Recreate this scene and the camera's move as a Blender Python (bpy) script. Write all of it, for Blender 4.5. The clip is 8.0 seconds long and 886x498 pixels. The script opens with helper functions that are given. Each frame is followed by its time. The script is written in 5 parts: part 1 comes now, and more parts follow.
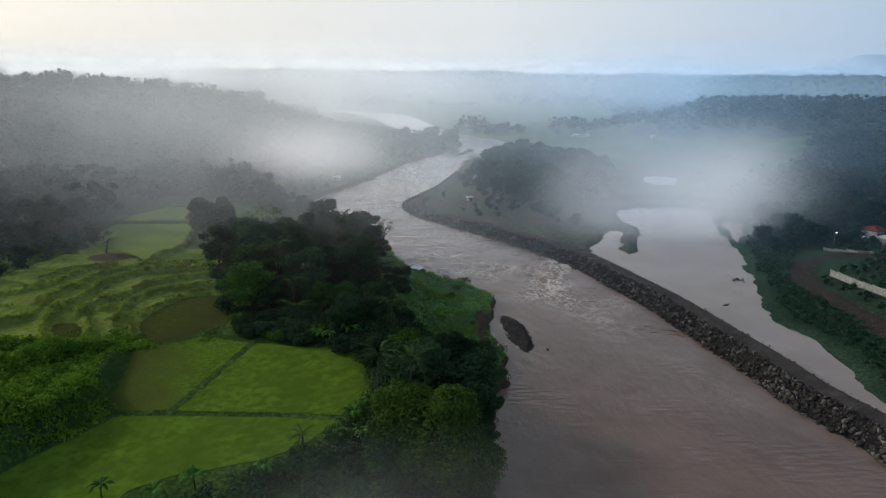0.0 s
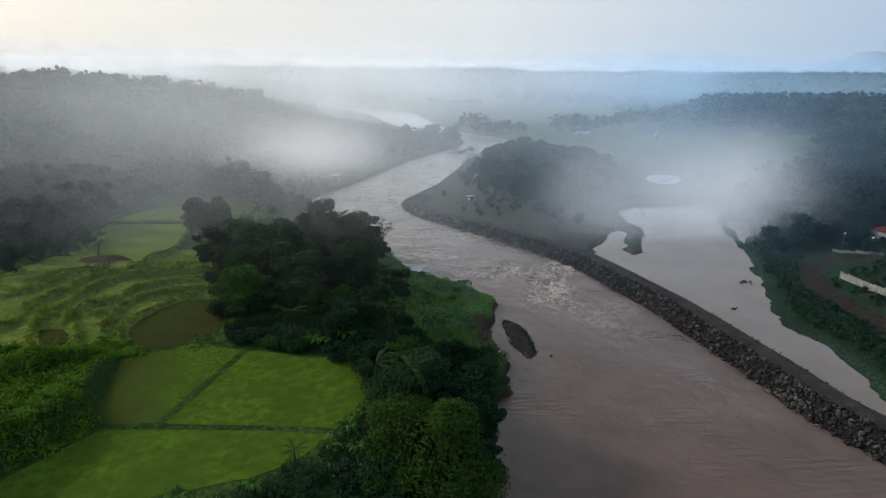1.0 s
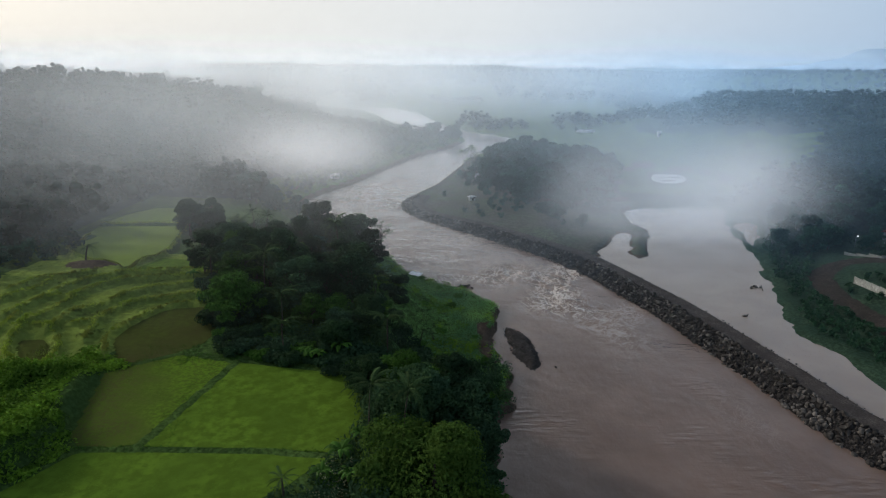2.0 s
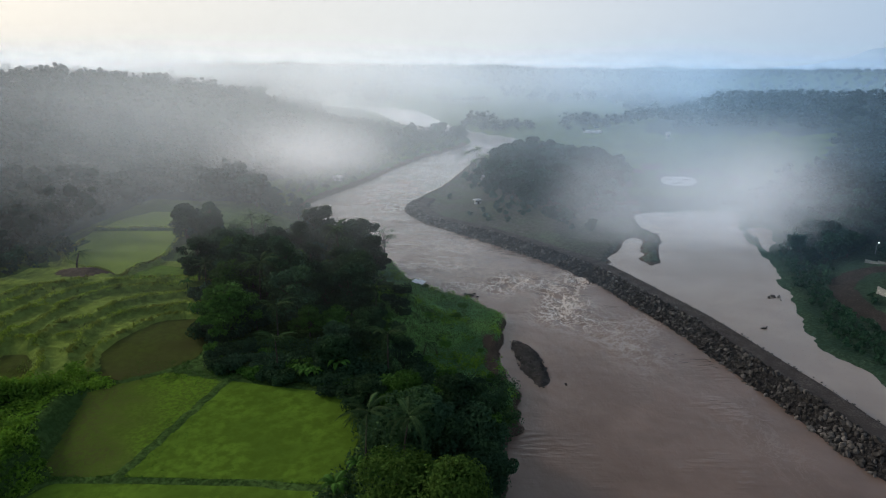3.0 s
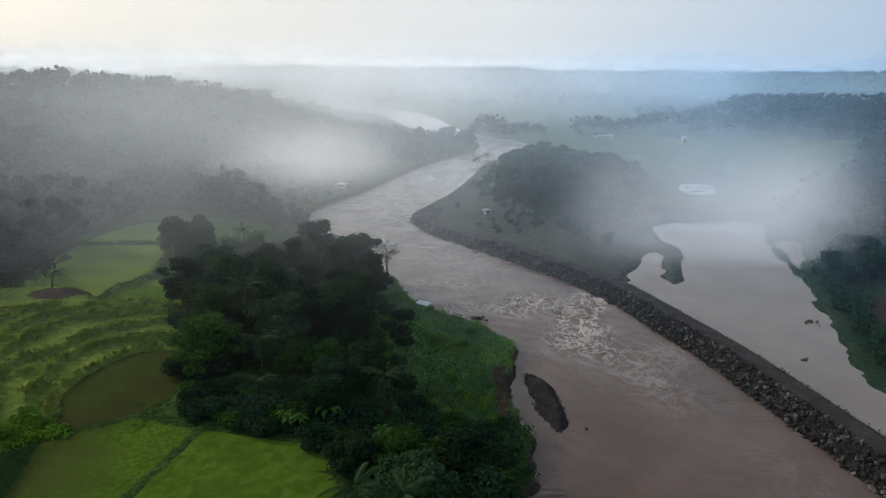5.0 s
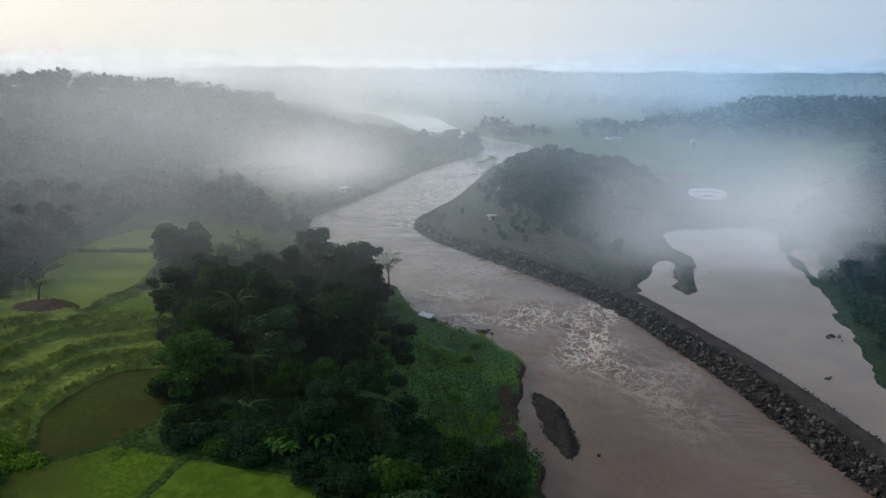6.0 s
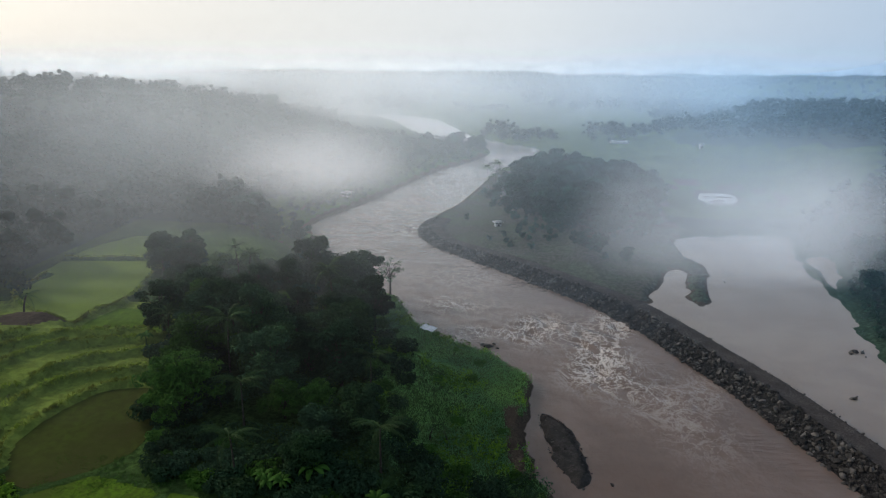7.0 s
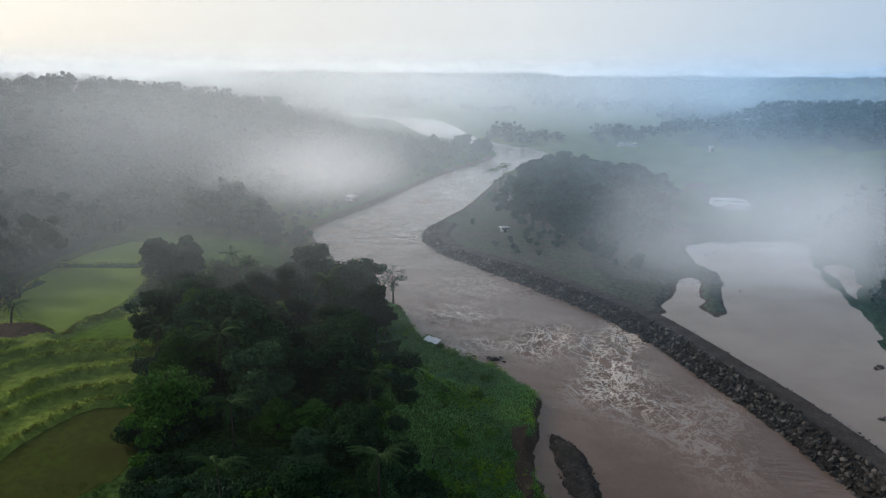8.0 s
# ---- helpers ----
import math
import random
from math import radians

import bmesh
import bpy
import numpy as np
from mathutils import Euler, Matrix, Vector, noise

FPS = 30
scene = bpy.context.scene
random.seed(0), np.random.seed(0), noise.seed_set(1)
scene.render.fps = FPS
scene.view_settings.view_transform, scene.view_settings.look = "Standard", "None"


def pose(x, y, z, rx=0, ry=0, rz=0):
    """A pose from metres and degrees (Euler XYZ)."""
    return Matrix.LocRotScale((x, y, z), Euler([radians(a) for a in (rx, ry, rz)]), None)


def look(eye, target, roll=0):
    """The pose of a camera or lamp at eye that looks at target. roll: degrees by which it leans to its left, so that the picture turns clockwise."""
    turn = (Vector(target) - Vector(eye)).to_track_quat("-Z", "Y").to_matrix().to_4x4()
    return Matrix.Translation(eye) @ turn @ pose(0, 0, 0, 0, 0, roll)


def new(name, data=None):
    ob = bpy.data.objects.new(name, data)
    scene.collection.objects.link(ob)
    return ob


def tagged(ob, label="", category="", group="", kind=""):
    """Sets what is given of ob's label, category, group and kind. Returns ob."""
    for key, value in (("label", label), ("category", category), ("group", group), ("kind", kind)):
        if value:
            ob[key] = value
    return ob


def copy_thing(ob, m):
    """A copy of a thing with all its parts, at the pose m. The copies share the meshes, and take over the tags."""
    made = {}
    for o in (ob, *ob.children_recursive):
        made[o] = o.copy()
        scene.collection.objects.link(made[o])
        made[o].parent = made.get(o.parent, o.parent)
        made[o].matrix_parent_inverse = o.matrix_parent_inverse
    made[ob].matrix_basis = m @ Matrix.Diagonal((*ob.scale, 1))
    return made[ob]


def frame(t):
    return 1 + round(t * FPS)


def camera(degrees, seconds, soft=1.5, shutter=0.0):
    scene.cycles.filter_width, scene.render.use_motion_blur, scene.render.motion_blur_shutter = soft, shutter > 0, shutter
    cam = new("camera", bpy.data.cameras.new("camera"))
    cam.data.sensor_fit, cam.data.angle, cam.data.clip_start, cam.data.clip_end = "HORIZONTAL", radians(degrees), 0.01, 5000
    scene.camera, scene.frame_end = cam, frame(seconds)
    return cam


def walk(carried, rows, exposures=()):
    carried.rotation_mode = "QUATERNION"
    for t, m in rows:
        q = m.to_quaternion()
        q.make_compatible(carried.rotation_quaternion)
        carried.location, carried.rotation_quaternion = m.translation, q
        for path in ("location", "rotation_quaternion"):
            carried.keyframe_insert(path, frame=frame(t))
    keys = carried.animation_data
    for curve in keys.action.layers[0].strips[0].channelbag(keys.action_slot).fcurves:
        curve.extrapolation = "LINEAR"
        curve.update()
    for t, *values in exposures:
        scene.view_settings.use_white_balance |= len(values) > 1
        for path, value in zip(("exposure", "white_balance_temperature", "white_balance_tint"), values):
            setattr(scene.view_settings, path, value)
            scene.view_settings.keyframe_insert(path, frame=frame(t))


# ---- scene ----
cam = camera(69.8, 8.0, soft=1.2)
PATH = [
    (0, (0.428, 3.299, 65.364), (0.428, 22.599, 60.114), 0.36),
    (0.5, (0.530, 5.547, 65.363), (0.530, 24.837, 60.083), 0.36),
    (1, (0.639, 8.461, 65.394), (0.609, 27.731, 60.064), 0.36),
    (1.5, (0.754, 11.833, 65.452), (0.744, 31.093, 60.072), 0.36),
    (3, (1.108, 23.299, 65.733), (0.878, 42.549, 60.313), 0.36),
    (3.5, (1.221, 27.284, 65.846), (0.971, 46.534, 60.426), 0.36),
    (4, (1.328, 31.274, 65.960), (1.008, 50.534, 60.570), 0.36),
    (4.5, (1.425, 35.251, 66.069), (1.005, 54.511, 60.699), 0.36),
    (6, (1.638, 47.021, 66.321), (0.978, 66.291, 61.011), 0.36),
    (6.5, (1.674, 50.855, 66.363), (0.934, 70.135, 61.093), 0.36),
    (7, (1.689, 54.599, 66.375), (0.879, 73.879, 61.135), 0.36),
    (7.5, (1.680, 58.199, 66.352), (0.790, 77.489, 61.132), 0.36),
    (8, (1.644, 61.569, 66.288), (0.654, 80.859, 61.098), 0.36),
]
walk(cam, [(t, look(eye, target, roll)) for t, eye, target, roll in PATH])

# ---- light ----
scene.cycles.transparent_max_bounces = 96
world = bpy.data.worlds.new("overcast_dawn")
scene.world = world
world.use_nodes = True
wn, wl = world.node_tree.nodes, world.node_tree.links
wn.clear()
sky = wn.new("ShaderNodeTexSky")
sky.sky_type, sky.sun_disc = "NISHITA", False
sky.sun_elevation, sky.sun_rotation = radians(24), radians(-62)
sky.air_density, sky.dust_density, sky.ozone_density = 1.0, 4.0, 1.5
SKY, CLOUD = 0.02, 0.88
wgeo = wn.new("ShaderNodeNewGeometry")
wdot = wn.new("ShaderNodeVectorMath")
wdot.operation, wdot.inputs[1].default_value = "DOT_PRODUCT", (-0.86, 0.5, 0.0)
wl.new(wgeo.outputs["Position"], wdot.inputs[0])
wramp = wn.new("ShaderNodeValToRGB")
for place, tone in ((0.42, (0.4, 0.56, 0.77)), (0.72, (0.8, 0.84, 0.875)), (0.95, (0.88, 0.86, 0.815))):
    stop = wramp.color_ramp.elements.new(place)
    stop.color = (*tone, 1)
wramp.color_ramp.elements.remove(wramp.color_ramp.elements[-1])
wramp.color_ramp.elements.remove(wramp.color_ramp.elements[0])
wmap = wn.new("ShaderNodeMapRange")
wmap.inputs["From Min"].default_value, wmap.inputs["From Max"].default_value = -1, 1
wl.new(wdot.outputs["Value"], wmap.inputs["Value"])
wl.new(wmap.outputs["Result"], wramp.inputs["Fac"])
wb1, wb2, wadd, wout = wn.new("ShaderNodeBackground"), wn.new("ShaderNodeBackground"), wn.new("ShaderNodeAddShader"), wn.new("ShaderNodeOutputWorld")
wl.new(sky.outputs["Color"], wb1.inputs["Color"])
wb1.inputs["Strength"].default_value = SKY
wl.new(wramp.outputs["Color"], wb2.inputs["Color"])
wsep, wup = wn.new("ShaderNodeSeparateXYZ"), wn.new("ShaderNodeMapRange")
wl.new(wgeo.outputs["Position"], wsep.inputs[0])
wl.new(wsep.outputs["Z"], wup.inputs["Value"])
wup.inputs["From Min"].default_value, wup.inputs["From Max"].default_value = 0.1, 0.9
wup.inputs["To Min"].default_value, wup.inputs["To Max"].default_value = CLOUD, 0.5 * CLOUD
wl.new(wup.outputs["Result"], wb2.inputs["Strength"])
wl.new(wb1.outputs[0], wadd.inputs[0])
wl.new(wb2.outputs[0], wadd.inputs[1])
wl.new(wadd.outputs[0], wout.inputs["Surface"])
sun = new("sun", bpy.data.lights.new("sun", "SUN"))
sun.data.energy, sun.data.angle, sun.data.color = 2.5, radians(9), (1.0, 0.96, 0.9)
sun.matrix_world = look((-200, 105, 100), (0, 0, 0))


# ---- materials ----
def nodes_of(name):
    m = bpy.data.materials.new(name)
    m.use_nodes = True
    nt = m.node_tree
    nt.nodes.clear()
    return m, nt, nt.nodes.new("ShaderNodeOutputMaterial")


def node(nt, kind, **values):
    n = nt.nodes.new(kind)
    for k, v in values.items():
        n.inputs[k.replace("_", " ")].default_value = v
    return n


def noise_fac(nt, scale, detail=4.0, rough=0.6, low=0.35, high=0.65, squash=None):
    """Noise at a real-world size, stretched to 0..1."""
    geo = nt.nodes.new("ShaderNodeNewGeometry")
    vec = geo.outputs["Position"]
    if squash:
        mp = nt.nodes.new("ShaderNodeMapping")
        mp.inputs["Scale"].default_value = squash
        nt.links.new(vec, mp.inputs["Vector"])
        vec = mp.outputs["Vector"]
    tex = node(nt, "ShaderNodeTexNoise", Scale=scale, Detail=detail, Roughness=rough)
    nt.links.new(vec, tex.inputs["Vector"])
    mr = nt.nodes.new("ShaderNodeMapRange")
    mr.interpolation_type = "SMOOTHSTEP"
    mr.inputs["From Min"].default_value, mr.inputs["From Max"].default_value = low, high
    nt.links.new(tex.outputs["Fac"], mr.inputs["Value"])
    return mr.outputs["Result"]


def blend(nt, fac, a, b):
    """Colour a where fac is 0, b where it is 1."""
    mix = nt.nodes.new("ShaderNodeMix")
    mix.data_type = "RGBA"
    for sock, v in ((mix.inputs[0], fac), (mix.inputs[6], a), (mix.inputs[7], b)):
        if isinstance(v, (int, float)):
            sock.default_value = v
        elif isinstance(v, tuple):
            sock.default_value = (*v, 1)
        else:
            nt.links.new(v, sock)
    return mix.outputs[2]


def bumped(nt, height, strength, distance):
    b = node(nt, "ShaderNodeBump", Strength=strength, Distance=distance)
    nt.links.new(height, b.inputs["Height"])
    return b.outputs["Normal"]


def solid(name, a, b, scale=1.0, rough=0.85, fine=None, bump=0.3, depth=0.05, metal=0.0, spec=0.0, low=0.35, high=0.65, wear=0.55):
    """Two colours mixed at one scale, darkened a little at a finer one, with relief."""
    m, nt, out = nodes_of(name)
    p = node(nt, "ShaderNodeBsdfPrincipled", Roughness=rough, Metallic=metal)
    p.inputs["Specular IOR Level"].default_value = spec
    col = blend(nt, noise_fac(nt, scale, low=low, high=high), a, b)
    f2 = noise_fac(nt, fine or scale * 7, detail=5)
    col = blend(nt, f2, col, tuple(wear * (x + y) / 2 for x, y in zip(a, b)))
    nt.links.new(col, p.inputs["Base Color"])
    nt.links.new(bumped(nt, f2, bump, depth), p.inputs["Normal"])
    nt.links.new(p.outputs[0], out.inputs["Surface"])
    return m


def leafy(name, a, b, c, sway=0.12, through_light=0.25):
    """Leaves: each leaf, each plant and each stretch of ground a little different."""
    m, nt, out = nodes_of(name)
    p = node(nt, "ShaderNodeBsdfPrincipled", Roughness=0.7)
    p.inputs["Specular IOR Level"].default_value = 0.03
    geo, info = nt.nodes.new("ShaderNodeNewGeometry"), nt.nodes.new("ShaderNodeObjectInfo")
    col = blend(nt, geo.outputs["Random Per Island"], a, b)
    col = blend(nt, noise_fac(nt, sway, detail=2), col, c)
    hsv = node(nt, "ShaderNodeHueSaturation")
    mr = nt.nodes.new("ShaderNodeMapRange")
    mr.inputs["To Min"].default_value, mr.inputs["To Max"].default_value = 0.65, 1.35
    nt.links.new(info.outputs["Random"], mr.inputs["Value"])
    nt.links.new(mr.outputs["Result"], hsv.inputs["Value"])
    nt.links.new(col, hsv.inputs["Color"])
    tr = nt.nodes.new("ShaderNodeBsdfTranslucent")
    nt.links.new(hsv.outputs["Color"], p.inputs["Base Color"])
    nt.links.new(hsv.outputs["Color"], tr.inputs["Color"])
    mx = node(nt, "ShaderNodeMixShader", Fac=through_light)
    nt.links.new(p.outputs[0], mx.inputs[1])
    nt.links.new(tr.outputs[0], mx.inputs[2])
    nt.links.new(mx.outputs[0], out.inputs["Surface"])
    return m


def misty(name, density, scale, low, high, squash=(1, 1, 1), fade_top=0.5, fade_side=0.3, tint=(0.9, 0.92, 0.93), fade_foot=0.0, airlight_tint=None, lateral=None, west=1.0):
    """Sheets standing in for water droplets in the air: shaded as if facing the sky, thin at the edges, torn by noise.
    """
    m, nt, out = nodes_of(name)
    uv = nt.nodes.new("ShaderNodeUVMap")
    sep = nt.nodes.new("ShaderNodeSeparateXYZ")
    nt.links.new(uv.outputs[0], sep.inputs[0])

    def ramp(src, a, b):
        mr = nt.nodes.new("ShaderNodeMapRange")
        mr.interpolation_type = "SMOOTHSTEP"
        mr.inputs["From Min"].default_value, mr.inputs["From Max"].default_value = a, b
        nt.links.new(src, mr.inputs["Value"])
        return mr.outputs["Result"]

    def times(a, b):
        mt = nt.nodes.new("ShaderNodeMath")
        mt.operation = "MULTIPLY"
        for s, v in zip(mt.inputs, (a, b)):
            if isinstance(v, float):
                s.default_value = v
            else:
                nt.links.new(v, s)
        return mt.outputs[0]

    a = times(noise_fac(nt, scale, detail=2.5, rough=0.42, low=low, high=high, squash=squash), density)
    a = times(a, ramp(sep.outputs["Y"], 1.0, 1.0 - fade_top))
    if lateral:
        mr = nt.nodes.new("ShaderNodeMapRange")
        mr.interpolation_type = "SMOOTHSTEP"
        mr.inputs["From Min"].default_value, mr.inputs["From Max"].default_value = lateral[0], lateral[1]
        mr.inputs["To Min"].default_value, mr.inputs["To Max"].default_value = lateral[2], lateral[3]
        nt.links.new(sep.outputs["X"], mr.inputs["Value"])
        a = times(a, mr.outputs["Result"])
    if west != 1.0:
        # thicker against the western hill
        mr = nt.nodes.new("ShaderNodeMapRange")
        mr.interpolation_type = "SMOOTHSTEP"
        mr.inputs["From Min"].default_value, mr.inputs["From Max"].default_value = 0.24, 0.4
        mr.inputs["To Min"].default_value, mr.inputs["To Max"].default_value = west, 1.0
        nt.links.new(sep.outputs["X"], mr.inputs["Value"])
        a = times(a, mr.outputs["Result"])
    if fade_foot:
        a = times(a, ramp(sep.outputs["Y"], 0.0, fade_foot))
    if fade_side:
        a = times(times(a, ramp(sep.outputs["X"], 0.0, fade_side)), ramp(sep.outputs["X"], 1.0, 1.0 - fade_side))
    # shading normals set straight up and down, so upright sheets catch the sky
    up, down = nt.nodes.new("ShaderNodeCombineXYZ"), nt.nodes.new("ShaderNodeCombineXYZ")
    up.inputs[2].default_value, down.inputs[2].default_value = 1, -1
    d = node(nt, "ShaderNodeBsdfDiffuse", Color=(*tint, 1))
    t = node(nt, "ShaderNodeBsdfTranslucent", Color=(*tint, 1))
    if airlight_tint:
        # bluer airlight away from the low sun, painted across the sheet
        tone = blend(nt, ramp(sep.outputs["X"], 0.42, 0.66), tint, airlight_tint)
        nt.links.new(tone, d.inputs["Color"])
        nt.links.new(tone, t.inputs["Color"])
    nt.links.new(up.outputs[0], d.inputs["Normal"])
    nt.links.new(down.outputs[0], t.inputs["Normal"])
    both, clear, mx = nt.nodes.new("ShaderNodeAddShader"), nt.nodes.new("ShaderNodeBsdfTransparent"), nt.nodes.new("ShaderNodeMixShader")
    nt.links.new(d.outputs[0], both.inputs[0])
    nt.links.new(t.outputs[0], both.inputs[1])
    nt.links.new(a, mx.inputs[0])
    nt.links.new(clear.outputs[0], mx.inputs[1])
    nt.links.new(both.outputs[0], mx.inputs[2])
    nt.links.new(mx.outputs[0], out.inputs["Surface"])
    return m


M_GROUND = solid("grassy_earth", (0.036, 0.068, 0.022), (0.07, 0.12, 0.03), 0.06, fine=1.3, bump=0.6, depth=0.3)
M_BANK = solid("bare_bank_earth", (0.06, 0.045, 0.035), (0.1, 0.075, 0.055), 0.5, fine=3.0, bump=0.6, depth=0.2)
M_GRAVEL = solid("dark_gravel", (0.052, 0.046, 0.044), (0.088, 0.077, 0.072), 0.25, fine=3.5, bump=0.5, depth=0.08)
M_ROCK = leafy("riprap_stone", (0.022, 0.02, 0.019), (0.165, 0.148, 0.134), (0.045, 0.04, 0.036), sway=0.35, through_light=0.0)
M_RUBBLE = solid("dark_rubble", (0.024, 0.022, 0.022), (0.055, 0.051, 0.05), 1.2, fine=4.0, bump=0.9, depth=0.25)
M_SILT = solid("grey_gravel_bar", (0.035, 0.032, 0.03), (0.07, 0.062, 0.058), 0.5, fine=4.0, bump=0.6, depth=0.08)
M_TERRACE = solid("terrace_grass", (0.125, 0.17, 0.036), (0.175, 0.225, 0.046), 0.09, fine=0.7, bump=0.7, depth=0.3, wear=0.7)
M_RICE = solid("young_rice", (0.062, 0.106, 0.014), (0.092, 0.156, 0.018), 0.09, fine=0.55, bump=0.35, depth=0.1, low=0.3, high=0.7, wear=0.72)
M_RICE_DULL, dnt, dout = nodes_of("rice_thinning_to_mud")
dgeo, dsep = dnt.nodes.new("ShaderNodeNewGeometry"), dnt.nodes.new("ShaderNodeVectorMath")
dsep.operation, dsep.inputs[1].default_value = "DOT_PRODUCT", (0.075, 0.028, 0.0)
dnt.links.new(dgeo.outputs["Position"], dsep.inputs[0])
dsum = dnt.nodes.new("ShaderNodeMath")
dsum.operation = "MULTIPLY_ADD"
dnt.links.new(noise_fac(dnt, 0.12, detail=5, low=0.2, high=0.8), dsum.inputs[0])
dsum.inputs[1].default_value = 0.7
dnt.links.new(dsep.outputs["Value"], dsum.inputs[2])
dmr = dnt.nodes.new("ShaderNodeMapRange")
dmr.interpolation_type = "SMOOTHSTEP"
dmr.inputs["From Min"].default_value, dmr.inputs["From Max"].default_value = -0.7, 0.25
dnt.links.new(dsum.outputs[0], dmr.inputs["Value"])
dp = node(dnt, "ShaderNodeBsdfPrincipled", Roughness=0.85)
dp.inputs["Specular IOR Level"].default_value = 0.0
dfine = noise_fac(dnt, 1.6, detail=5)
dcol = blend(dnt, dfine, blend(dnt, dmr.outputs["Result"], (0.058, 0.062, 0.02), (0.085, 0.15, 0.015)), (0.057, 0.087, 0.014))
dnt.links.new(dcol, dp.inputs["Base Color"])
dnt.links.new(bumped(dnt, dfine, 0.4, 0.1), dp.inputs["Normal"])
dnt.links.new(dp.outputs[0], dout.inputs["Surface"])
M_PADDY = solid("flooded_paddy_mud", (0.046, 0.044, 0.017), (0.05, 0.066, 0.014), 0.06, fine=0.7, rough=0.6, bump=0.2, depth=0.05, wear=0.85)
M_FARFIELD = solid("pale_rice", (0.11, 0.16, 0.03), (0.135, 0.178, 0.037), 0.02, fine=0.12, bump=0.03, depth=0.05, wear=0.9)
M_DIRT = solid("brown_dirt_track", (0.034, 0.03, 0.027), (0.058, 0.049, 0.043), 0.3, fine=2.0)
M_WHITE = solid("weathered_white_paint", (0.36, 0.37, 0.37), (0.5, 0.5, 0.49), 0.4, fine=2.5, bump=0.1, depth=0.02)
M_SHEET = solid("white_plastic_sheet", (0.74, 0.75, 0.75), (0.82, 0.82, 0.81), 0.5, fine=2.5, rough=0.5, bump=0.1, depth=0.02, wear=0.92)
M_CONCRETE = solid("stained_concrete_wall", (0.22, 0.22, 0.2), (0.38, 0.38, 0.35), 0.5, fine=2.0, bump=0.2, depth=0.03)
M_ROOF = solid("red_roof_sheet", (0.13, 0.032, 0.03), (0.19, 0.05, 0.042), 0.6, fine=3.0, rough=0.6)
M_TIN = solid("grey_tin_roof", (0.28, 0.29, 0.3), (0.42, 0.43, 0.43), 0.8, fine=3.0, rough=0.5)
M_DARK = solid("dark_opening", (0.015, 0.017, 0.02), (0.03, 0.032, 0.035), 1.0, rough=0.4)
# the blue of distance haze is put into the slopes' own colour
M_FAR = solid("far_slopes_haze_tint", (0.44, 0.57, 0.72), (0.45, 0.58, 0.73), 0.004, fine=0.02, wear=0.97)
M_BLOOM = leafy("pale_flowers", (0.2, 0.2, 0.1), (0.35, 0.34, 0.2), (0.28, 0.28, 0.16))
M_RICE_TUFT = leafy("rice_blades", (0.062, 0.12, 0.014), (0.08, 0.15, 0.018), (0.07, 0.13, 0.016))
M_TERRACE_TUFT = leafy("terrace_blades", (0.12, 0.17, 0.035), (0.17, 0.22, 0.045), (0.12, 0.145, 0.042))
M_ISLE = solid("dark_trampled_earth", (0.085, 0.078, 0.07), (0.07, 0.09, 0.055), 0.06, fine=0.9, bump=0.5, depth=0.2)
M_DULL = solid("rough_bank_growth", (0.026, 0.05, 0.035), (0.042, 0.07, 0.042), 0.12, fine=1.2, bump=0.6, depth=0.3)
M_LEAF4 = leafy("misty_tree_leaves", (0.016, 0.052, 0.034), (0.025, 0.072, 0.043), (0.018, 0.056, 0.038), sway=0.12, through_light=0.4)
M_VINE = leafy("creeper_leaves", (0.1, 0.2, 0.02), (0.17, 0.3, 0.03), (0.07, 0.14, 0.018), sway=0.2)
M_BUND = leafy("bund_grass_blades", (0.18, 0.25, 0.03), (0.25, 0.33, 0.042), (0.16, 0.18, 0.034), sway=0.15)
M_LAMP, lnt, lout = nodes_of("lamp_glow")
lem = node(lnt, "ShaderNodeEmission", Color=(1.0, 0.96, 0.88, 1), Strength=6.0)
lnt.links.new(lem.outputs[0], lout.inputs["Surface"])
M_BARK = solid("bark", (0.05, 0.042, 0.032), (0.11, 0.095, 0.075), 2.0, fine=9.0)
M_LEAF = leafy("tree_leaves", (0.024, 0.052, 0.024), (0.046, 0.088, 0.032), (0.03, 0.062, 0.032))
M_LEAF2 = leafy("bright_leaves", (0.036, 0.09, 0.016), (0.066, 0.145, 0.024), (0.045, 0.105, 0.018))
M_LEAF3 = leafy("yellow_green_leaves", (0.06, 0.11, 0.02), (0.078, 0.135, 0.024), (0.05, 0.1, 0.02), sway=0.3, through_light=0.4)
M_PALM = leafy("palm_leaves", (0.032, 0.062, 0.022), (0.06, 0.098, 0.034), (0.042, 0.074, 0.026))
M_WOODS = leafy("woods_leaves", (0.018, 0.045, 0.032), (0.024, 0.056, 0.038), (0.015, 0.038, 0.03), sway=0.03, through_light=0.5)
M_GRASS = leafy("grass_blades", (0.145, 0.29, 0.09), (0.195, 0.36, 0.105), (0.105, 0.22, 0.1), sway=0.05)
M_SCRUB = leafy("scrub_leaves", (0.018, 0.05, 0.028), (0.036, 0.082, 0.042), (0.024, 0.058, 0.034), sway=0.1)


# ---- helpers for meshes ----
def mesh_of(name, verts, faces, mats, index=None, smooth=False):
    me = bpy.data.meshes.new(name)
    me.from_pydata([tuple(v) for v in np.asarray(verts, float).tolist()], [], [tuple(f) for f in faces])
    for m in mats if isinstance(mats, (list, tuple)) else [mats]:
        me.materials.append(m)
    if index is not None:
        me.polygons.foreach_set("material_index", np.asarray(index, np.int32))
    if smooth:
        me.polygons.foreach_set("use_smooth", np.ones(len(me.polygons), bool))
    me.update()
    return me


